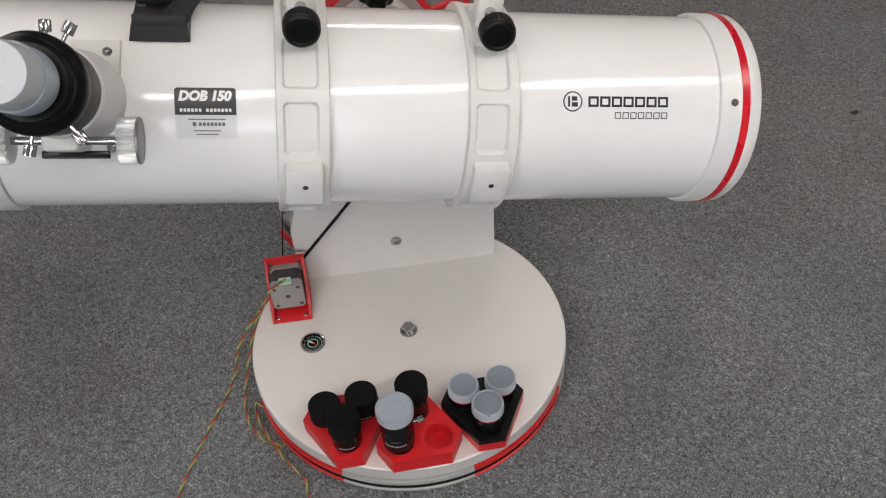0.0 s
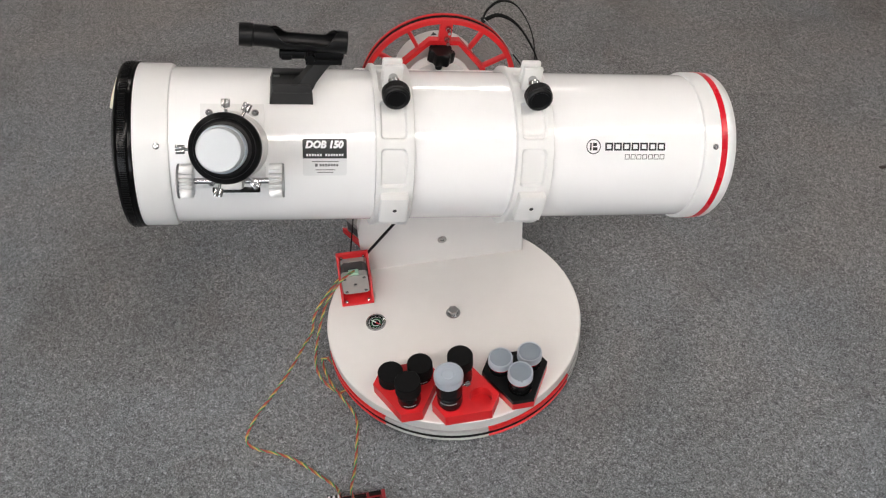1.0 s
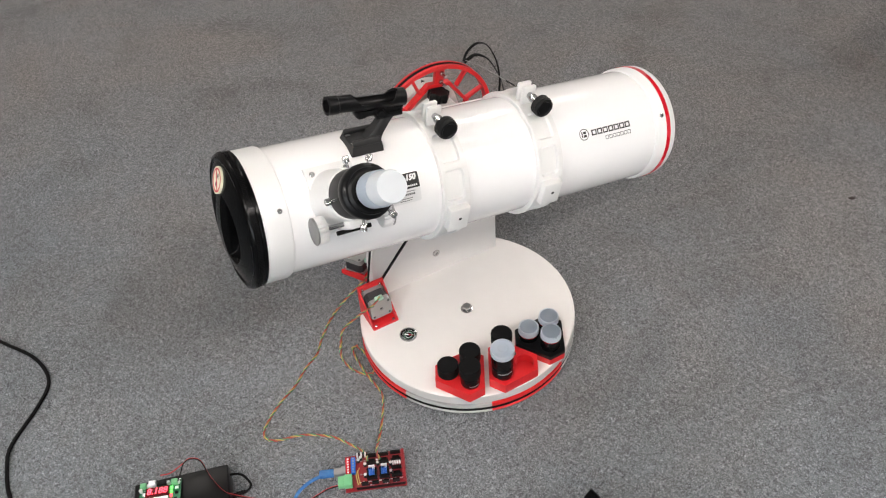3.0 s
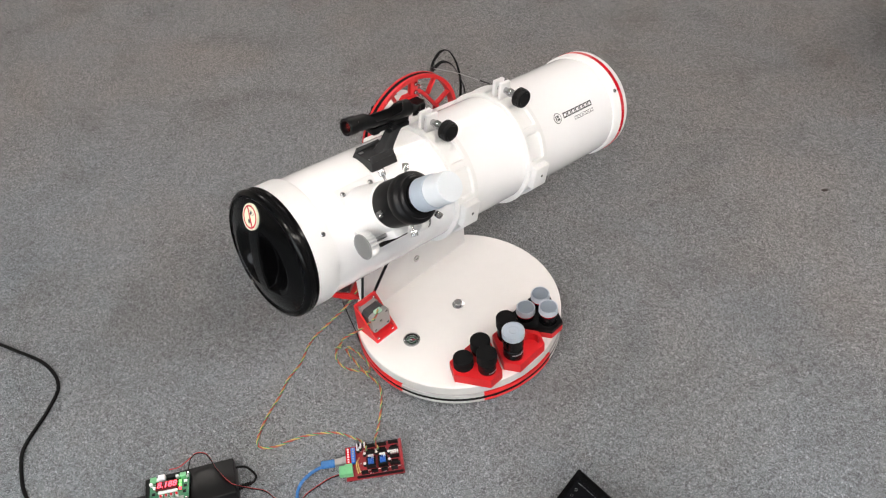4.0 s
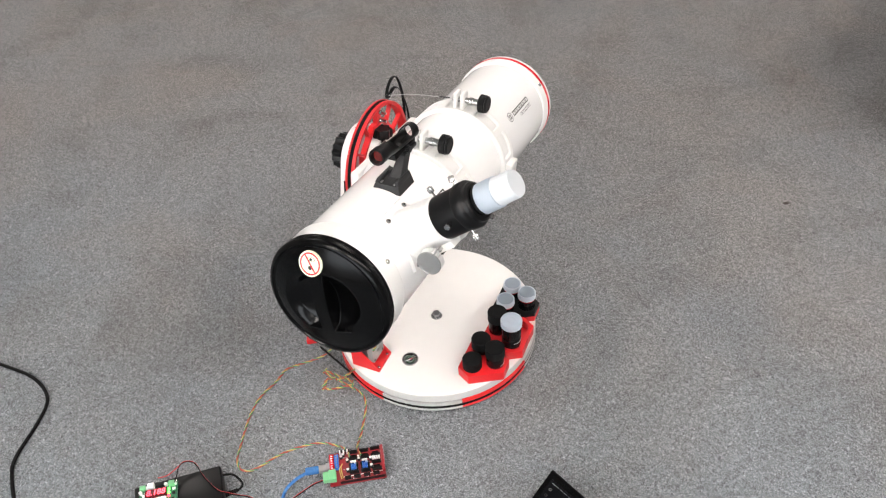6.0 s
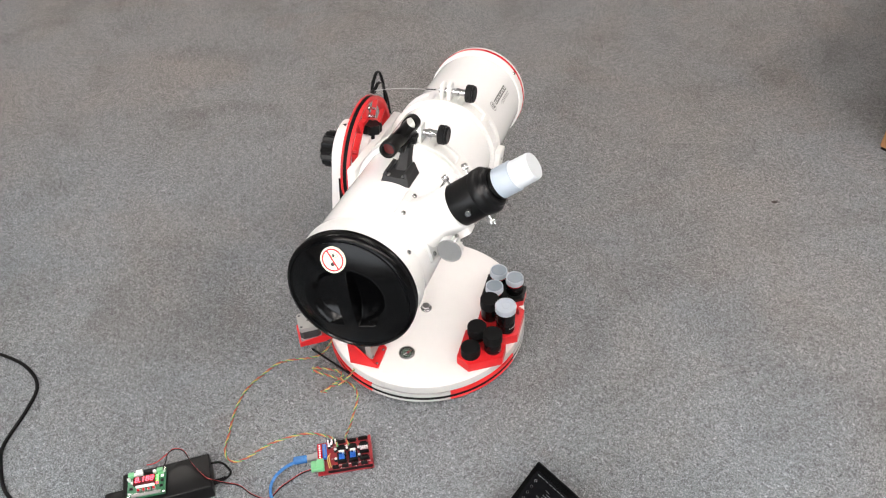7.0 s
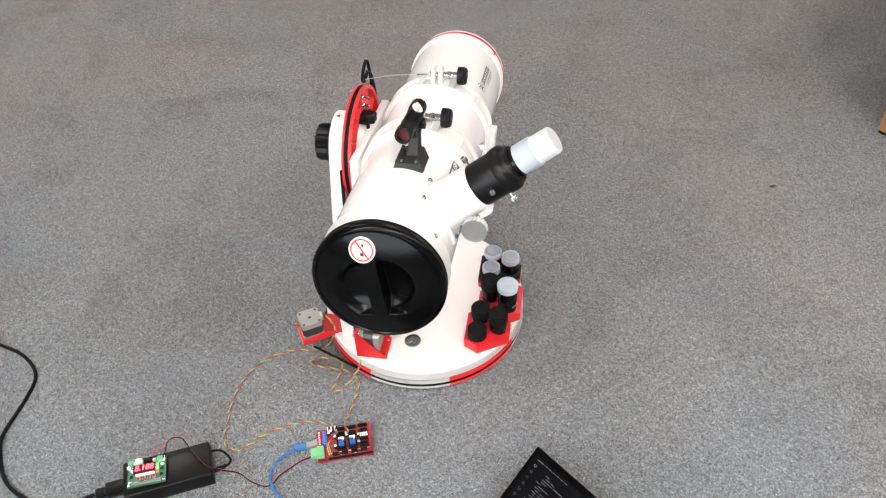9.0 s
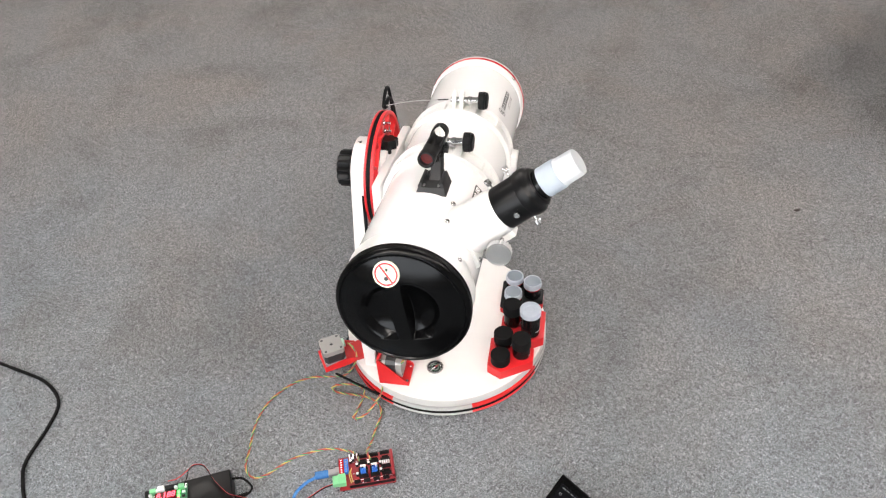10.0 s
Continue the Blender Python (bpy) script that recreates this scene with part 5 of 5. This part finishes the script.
def laptop():
    g = thing("laptop", "open dark laptop on the carpet with lit code on screen", "laptop")
    u = Vector((0.9528, -0.3037, 0))
    c = Vector((0.3795, -0.2503, 0.126))
    v = Vector((-0.2465, -0.7732, -0.5843))
    w = v.cross(u).normalized()
    if w.z < 0:
        w = -w
    lid = Matrix((( u.x, -v.x, w.x, c.x), (u.y, -v.y, w.y, c.y), (u.z, -v.z, w.z, c.z), (0, 0, 0, 1)))
    wide, deep = 0.335, 0.200
    bm = B()
    box(bm, wide, deep, 0.007, (wide / 2, -deep / 2, -0.0036), 0.003, lid)
    top = part("lid", bm, BLACK_GLOSS, g, "black laptop lid")
    bm = B()
    box(bm, wide - 0.020, deep - 0.030, 0.0006, (wide / 2, -deep / 2 + 0.003, 0.0004), 0, lid)
    sc = part("screen", bm, SCREEN, top, "dark glossy screen")
    rng = random.Random(4)
    bm = B()
    box(bm, 0.007, 0.0012, 0.0003, (0.0185, -0.0165, 0.001), 0, lid)
    for k in range(7):
        box(bm, 0.0055, 0.0008, 0.0003, (0.026 + 0.0085 * k, -0.016, 0.001), 0, lid)
    for k in range(32):
        n = rng.randint(1, 3)
        x = 0.034 + 0.004 * rng.randint(0, 3)
        for _ in range(n):
            l = rng.uniform(0.006, 0.024)
            box(bm, l, 0.0007, 0.0003, (x + l / 2, -0.028 - 0.0042 * k, 0.001), 0, lid)
            x += l + 0.003
    part("screen_text", bm, SCREEN_TEXT, sc, "rows of pale text as plain bars")
    for k in range(6):
        bm = B()
        lathe(bm, [(0.0017, 0), (0.0023, 0), (0.0023, 0.0004), (0.0017, 0.0004)], 16, lid @ Matrix.Translation((0.018, -0.027 - 0.0115 * k, 0.0008)), closed=True)
        part("side_icon", bm, SCREEN_TEXT if k == 0 else BLACK_INK, sc)
    hinge = c + v * deep
    f = Vector((v.x, v.y, 0)).normalized()
    base = Matrix(((u.x, f.x, 0, hinge.x), (u.y, f.y, 0, hinge.y), (0, 0, 1, 0.001), (0, 0, 0, 1)))
    bm = B()
    box(bm, wide, 0.225, 0.016, (wide / 2, 0.118, 0.008), 0.004, base)
    body = part("keyboard_base", bm, BLACK_PLASTIC, g)
    for r in range(5):
        for k in range(14):
            bm = B()
            box(bm, 0.017, 0.015, 0.0014, (0.034 + 0.0205 * k, 0.035 + 0.0185 * r, 0.0168), 0.0004, base, seg=1)
            part("key", bm, BLACK_RUBBER, body)
    bm = B()
    box(bm, 0.10, 0.062, 0.0006, (wide / 2, 0.178, 0.0163), 0, base)
    part("touch_pad", bm, BLACK_METAL, body)
    return g


def cord(name, label, category, path, r, mat, steps=8, n=8):
    bm = B()
    sweep(bm, smooth_path(path, steps), r, n)
    return tagged(mesh_object(name, bm, mat), label, category)


def cords():
    cord("mains_cable", "thick black mains cable snaking over the carpet", "power cable", [(-1.00, -0.60, 0.004), (-0.87, -0.535, 0.004), (-0.745, -0.512, 0.004), (-0.668, -0.506, 0.004), (-0.605, -0.527, 0.004), (-0.574, -0.577, 0.004), (-0.546, -0.652, 0.004), (-0.514, -0.685, 0.004), (-0.455, -0.719, 0.004), (-0.385, -0.722, 0.0045), (-0.32, -0.690, 0.006), (-0.288, -0.658, 0.010)], 0.0036, BLACK_RUBBER)
    cord("usb_cable", "translucent blue cable plugged into the controller board", "cable", [(-0.0285, -0.4035, 0.0132), (-0.034, -0.413, 0.0128), (-0.042, -0.429, 0.011), (-0.047, -0.451, 0.006), (-0.038, -0.473, 0.004), (-0.016, -0.489, 0.004), (0.020, -0.503, 0.004), (0.09, -0.545, 0.004), (0.15, -0.62, 0.004)], 0.0030, BLUE_JACKET)
    g = thing("cable_plug", "silver and blue cable plug in the board's socket", "plug")
    bm = B()
    box(bm, 0.020, 0.0125, 0.009, (-0.010, 0, 0), 0.0008)
    part("shell", bm, ALUMINIUM, g)
    bm = B()
    box(bm, 0.026, 0.013, 0.0105, (-0.032, 0, 0), 0.003)
    part("boot", bm, BLUE_JACKET, g)
    g.matrix_basis = pose(-0.0010, -0.3787, 0.0132, 0, 0, 40.5)
    loop = [(-0.220, -0.528, 0.056), (-0.217, -0.517, 0.058), (-0.206, -0.509, 0.056), (-0.195, -0.509, 0.050), (-0.174, -0.517, 0.043), (-0.139, -0.523, 0.0375), (-0.121, -0.519, 0.036), (-0.110, -0.507, 0.020), (-0.094, -0.493, 0.0035), (-0.066, -0.495, 0.003), (-0.039, -0.491, 0.003), (-0.029, -0.480, 0.003), (-0.027, -0.458, 0.003), (-0.018, -0.437, 0.006), (-0.006, -0.420, 0.014), (0.008, -0.409, 0.0215)]
    cord("supply_lead", "thin red supply wire across the power brick", "wire", [(-0.240, -0.562, 0.0495), (-0.228, -0.550, 0.0510), *loop], 0.0010, RED_LEAD)
    cord("supply_lead", "thin black supply wire to the controller board", "wire", [(-0.207, -0.5545, 0.0495), (-0.214, -0.540, 0.0520), *[(x + 0.0016, y - 0.0010, z + 0.0006) for x, y, z in loop]], 0.0010, BLACK_RUBBER)


def leg_and_shade_top():
    g = thing("leg_and_shade_top", "square brown wooden leg with unseen legs and top added to shade the carpet", "table")
    spot = pose(0.7240, 1.1055, 0, 0, 0, -17)
    # only the first leg is known; the other three are added, unseen
    for x, y in ((0, 0), (0.60, 0), (0, 0.95), (0.60, 0.95)):
        at = spot @ Matrix.Translation((x, y, 0))
        bm = B()
        prism(bm, [(-0.0225, -0.0225), (0.0225, -0.0225), (0.0225, 0.0225), (-0.0225, 0.0225)], 0.008, 0.46, m=at)
        bmesh.ops.bevel(bm, geom=list(bm.edges), offset=0.003, segments=2, affect="EDGES", clamp_overlap=True)
        leg = part("leg", bm, BROWN_WOOD, g)
        bm = B()
        prism(bm, [(-0.019, -0.019), (0.019, -0.019), (0.019, 0.019), (-0.019, 0.019)], 0.0, 0.0085, m=at)
        part("glide", bm, BLACK_RUBBER, leg)
    # unseen top, added to block lamp light and shade the far corner
    bm = B()
    box(bm, 0.70, 1.05, 0.025, (0.30, 0.475, 0.4725), 0.004, spot)
    part("shade_top", bm, BROWN_WOOD, g)
    return g


def carpet_crumb():
    """A dark crumb pressed into the pile."""
    bm = B()
    rng = random.Random(8)
    bmesh.ops.create_icosphere(bm, subdivisions=2, radius=0.0080, matrix=pose(0.5225, 0.7520, 0.0014) @ Matrix.Rotation(radians(35), 4, "Z") @ Matrix.Diagonal((1.0, 0.6, 0.22, 1)))
    for v in bm.verts:
        v.co += Vector((rng.uniform(-1, 1), rng.uniform(-1, 1), 0)) * 0.0008
    return tagged(mesh_object("crumb", bm, CRUMB), "small dark brown crumb pressed into the carpet", "crumb")


carpet_crumb()
control_board()
power_brick()
volt_meter()
laptop()
cords()
leg_and_shade_top()


# ---------------------------------------------------------------- the turn of the mount (seconds, degrees)
TURN = [(0, 30.03), (0.5, 33.87), (1, 38.83), (1.5, 44.17), (2, 49.8), (2.5, 56.04), (4, 76.7), (4.5, 82.72), (5, 88.32), (5.5, 93.23), (7, 104.54), (7.5, 106.86), (8, 109.01), (8.5, 110.34), (9, 111.16), (9.5, 111.55), (10, 111.5)]


def hermite(rows, t):
    """Smooth values between (time, value) rows."""
    ts = [r[0] for r in rows]
    i = max(0, min(len(rows) - 2, next((k for k in range(len(ts)) if ts[k] > t), len(ts)) - 1))
    def slope(k):
        a, b = max(0, k - 1), min(len(rows) - 1, k + 1)
        return (rows[b][1] - rows[a][1]) / (ts[b] - ts[a])
    h = ts[i + 1] - ts[i]
    s = (t - ts[i]) / h
    return (2 * s ** 3 - 3 * s * s + 1) * rows[i][1] + (s ** 3 - 2 * s * s + s) * h * slope(i) + (3 * s * s - 2 * s ** 3) * rows[i + 1][1] + (s ** 3 - s * s) * h * slope(i + 1)


# ---------------------------------------------------------------- twisted motor wires, as short stiff pieces
def wire_piece(length, n=10):
    """A short length of four twisted strands along x, centred."""
    bm = B()
    for s in range(4):
        path = []
        for k in range(n + 1):
            x = -length / 2 + length * k / n
            a = 2 * math.pi * (x / 0.028) + s * math.pi / 2
            path.append((x, 0.0012 * math.cos(a), 0.0012 * math.sin(a)))
        sweep(bm, path, 0.00092, 6, mat=s)
    return bm


def even(points, n):
    """n + 1 places at even steps along a smooth path."""
    p = smooth_path(points, 10)
    d = [0.0]
    for a, b in zip(p, p[1:]):
        d.append(d[-1] + (b - a).length)
    out, i = [], 0
    for k in range(n + 1):
        s = d[-1] * k / n
        while i < len(d) - 2 and d[i + 1] < s:
            i += 1
        f = (s - d[i]) / max(1e-9, d[i + 1] - d[i])
        out.append(p[i].lerp(p[i + 1], f))
    return out


def lay(points, start, t):
    """World places of a wire at time t: its start rides on the mount, the rest lies on the carpet."""
    head = [pose(0, 0, 0, 0, 0, hermite(TURN, t)) @ Vector(q) for q in start]
    return head + [Vector((*q, 0.0027)) if len(q) == 2 else Vector(q) for q in points]


OUTER_START = [(-0.115, 0.177, 0.094), (-0.122, 0.160, 0.084)]
INNER_START = [(-0.149, 0.062, 0.119), (-0.166, 0.050, 0.120)]
OUTER = [
    (0.0, [(-0.200, -0.080, 0.06), (-0.213, -0.105), (-0.205, -0.135), (-0.200, -0.175), (-0.195, -0.215), (-0.188, -0.255), (-0.180, -0.290), (-0.172, -0.312), (-0.150, -0.322), (-0.115, -0.315), (-0.080, -0.316), (-0.045, -0.318), (-0.010, -0.321), (0.010, -0.335, 0.022), (0.024, -0.349, 0.030)]),
    (1.0, [(-0.204, -0.090, 0.05), (-0.210, -0.112), (-0.205, -0.140), (-0.197, -0.180), (-0.192, -0.215), (-0.189, -0.255), (-0.188, -0.284), (-0.175, -0.326), (-0.152, -0.331), (-0.118, -0.321), (-0.085, -0.316), (-0.048, -0.318), (-0.012, -0.321), (0.010, -0.335, 0.022), (0.024, -0.349, 0.030)]),
    (2.5, [(-0.240, -0.073, 0.03), (-0.245, -0.108), (-0.227, -0.147), (-0.209, -0.180), (-0.204, -0.221), (-0.195, -0.262), (-0.196, -0.303), (-0.188, -0.350), (-0.173, -0.381), (-0.150, -0.376), (-0.115, -0.347), (-0.069, -0.329), (-0.020, -0.328), (0.010, -0.337, 0.022), (0.024, -0.349, 0.030)]),
    (4.5, [(-0.200, -0.123, 0.03), (-0.227, -0.162), (-0.234, -0.209), (-0.221, -0.252), (-0.219, -0.298), (-0.207, -0.338), (-0.192, -0.389), (-0.174, -0.430), (-0.156, -0.443), (-0.132, -0.424), (-0.105, -0.380), (-0.061, -0.339), (-0.020, -0.328), (0.010, -0.337, 0.022), (0.024, -0.349, 0.030)]),
    (8.5, [(-0.106, -0.177, 0.05), (-0.136, -0.189), (-0.186, -0.220), (-0.215, -0.258), (-0.227, -0.314), (-0.214, -0.370), (-0.185, -0.421), (-0.168, -0.451), (-0.143, -0.464), (-0.122, -0.448), (-0.100, -0.394), (-0.059, -0.347), (-0.018, -0.329), (0.010, -0.338, 0.022), (0.024, -0.349, 0.030)]),
]
INNER = [
    (0.0, [(-0.198, -0.046, 0.062), (-0.196, -0.082, 0.035), (-0.192, -0.112), (-0.172, -0.148), (-0.149, -0.171), (-0.122, -0.183), (-0.097, -0.183), (-0.102, -0.170), (-0.128, -0.148), (-0.160, -0.137), (-0.151, -0.154), (-0.120, -0.178), (-0.079, -0.201), (-0.047, -0.215), (-0.022, -0.252), (-0.002, -0.286), (0.020, -0.322, 0.022), (0.040, -0.336, 0.030)]),
    (1.0, [(-0.192, -0.077, 0.062), (-0.194, -0.099, 0.035), (-0.192, -0.122), (-0.169, -0.158), (-0.147, -0.177), (-0.119, -0.187), (-0.095, -0.187), (-0.098, -0.173), (-0.127, -0.153), (-0.161, -0.143), (-0.155, -0.157), (-0.125, -0.178), (-0.094, -0.192), (-0.051, -0.212), (-0.022, -0.252), (-0.002, -0.286), (0.020, -0.322, 0.022), (0.040, -0.336, 0.030)]),
    (2.5, [(-0.178, -0.120, 0.062), (-0.192, -0.142, 0.030), (-0.187, -0.158), (-0.165, -0.182), (-0.136, -0.193), (-0.103, -0.193), (-0.090, -0.181), (-0.104, -0.167), (-0.142, -0.150), (-0.163, -0.148), (-0.153, -0.164), (-0.114, -0.186), (-0.073, -0.204), (-0.046, -0.217), (-0.019, -0.254), (0.002, -0.290), (0.022, -0.322, 0.022), (0.040, -0.336, 0.030)]),
    (4.5, [(-0.112, -0.161, 0.062), (-0.145, -0.174, 0.034), (-0.168, -0.177), (-0.178, -0.182), (-0.165, -0.204), (-0.137, -0.214), (-0.105, -0.204), (-0.083, -0.195), (-0.098, -0.183), (-0.134, -0.174), (-0.164, -0.170), (-0.152, -0.181), (-0.094, -0.199), (-0.053, -0.208), (-0.026, -0.238), (-0.001, -0.282), (0.022, -0.322, 0.022), (0.040, -0.336, 0.030)]),
    (8.5, [(-0.022, -0.192, 0.062), (-0.020, -0.213, 0.042), (-0.036, -0.245, 0.008), (-0.053, -0.266), (-0.058, -0.250), (-0.064, -0.226), (-0.074, -0.200), (-0.098, -0.194), (-0.136, -0.217), (-0.124, -0.229), (-0.066, -0.210), (-0.034, -0.211), (-0.014, -0.227), (-0.006, -0.250), (-0.001, -0.268), (0.008, -0.292), (0.022, -0.322, 0.022), (0.040, -0.336, 0.030)]),
]
WIRE_MOVES = []


def motor_wire(name, label, rows, start, n):
    g = thing(name, label, "motor wire", "motor wires")
    ends = rows + [(10.0, rows[-1][1])]
    paths = [(t, even(lay(pts, start, t), n)) for t, pts in ends]
    mean = sum((a - b).length for _, p in paths for a, b in zip(p, p[1:])) / (n * len(paths))
    first_piece = None
    for k in range(n):
        if first_piece is None:
            first_piece = part("strand_piece", wire_piece(mean * 1.16), [W_GREEN, W_YELLOW, W_ORANGE, W_RED], g)
            ob = first_piece
        else:
            ob = new("strand_piece", first_piece.data)
            ob.parent = g
        keys = []
        for t, p in paths:
            d = p[k + 1] - p[k]
            twist = 2 * math.pi * (mean * k / 0.028)
            m = Matrix.Translation((p[k] + p[k + 1]) / 2) @ d.to_track_quat("X", "Z").to_matrix().to_4x4() @ Matrix.Rotation(twist, 4, "X")
            keys.append((t, m))
        WIRE_MOVES.append((ob, keys))
    return g


# ---------------------------------------------------------------- movement
STEPS = [k * 0.2 for k in range(51)]


def motions():
    for ob, m in MOVERS:
        walk(ob, [(t, pose(0, 0, 0, 0, 0, hermite(TURN, t)) @ m) for t in STEPS])
    for ob, keys in WIRE_MOVES:
        walk(ob, keys)


motor_wire("outer_motor_wire", "twisted four-colour wire from the outer motor in a wide loop", OUTER, OUTER_START, 56)
motor_wire("inner_motor_wire", "twisted four-colour wire looped beside the turntable", INNER, INNER_START, 56)
motions()
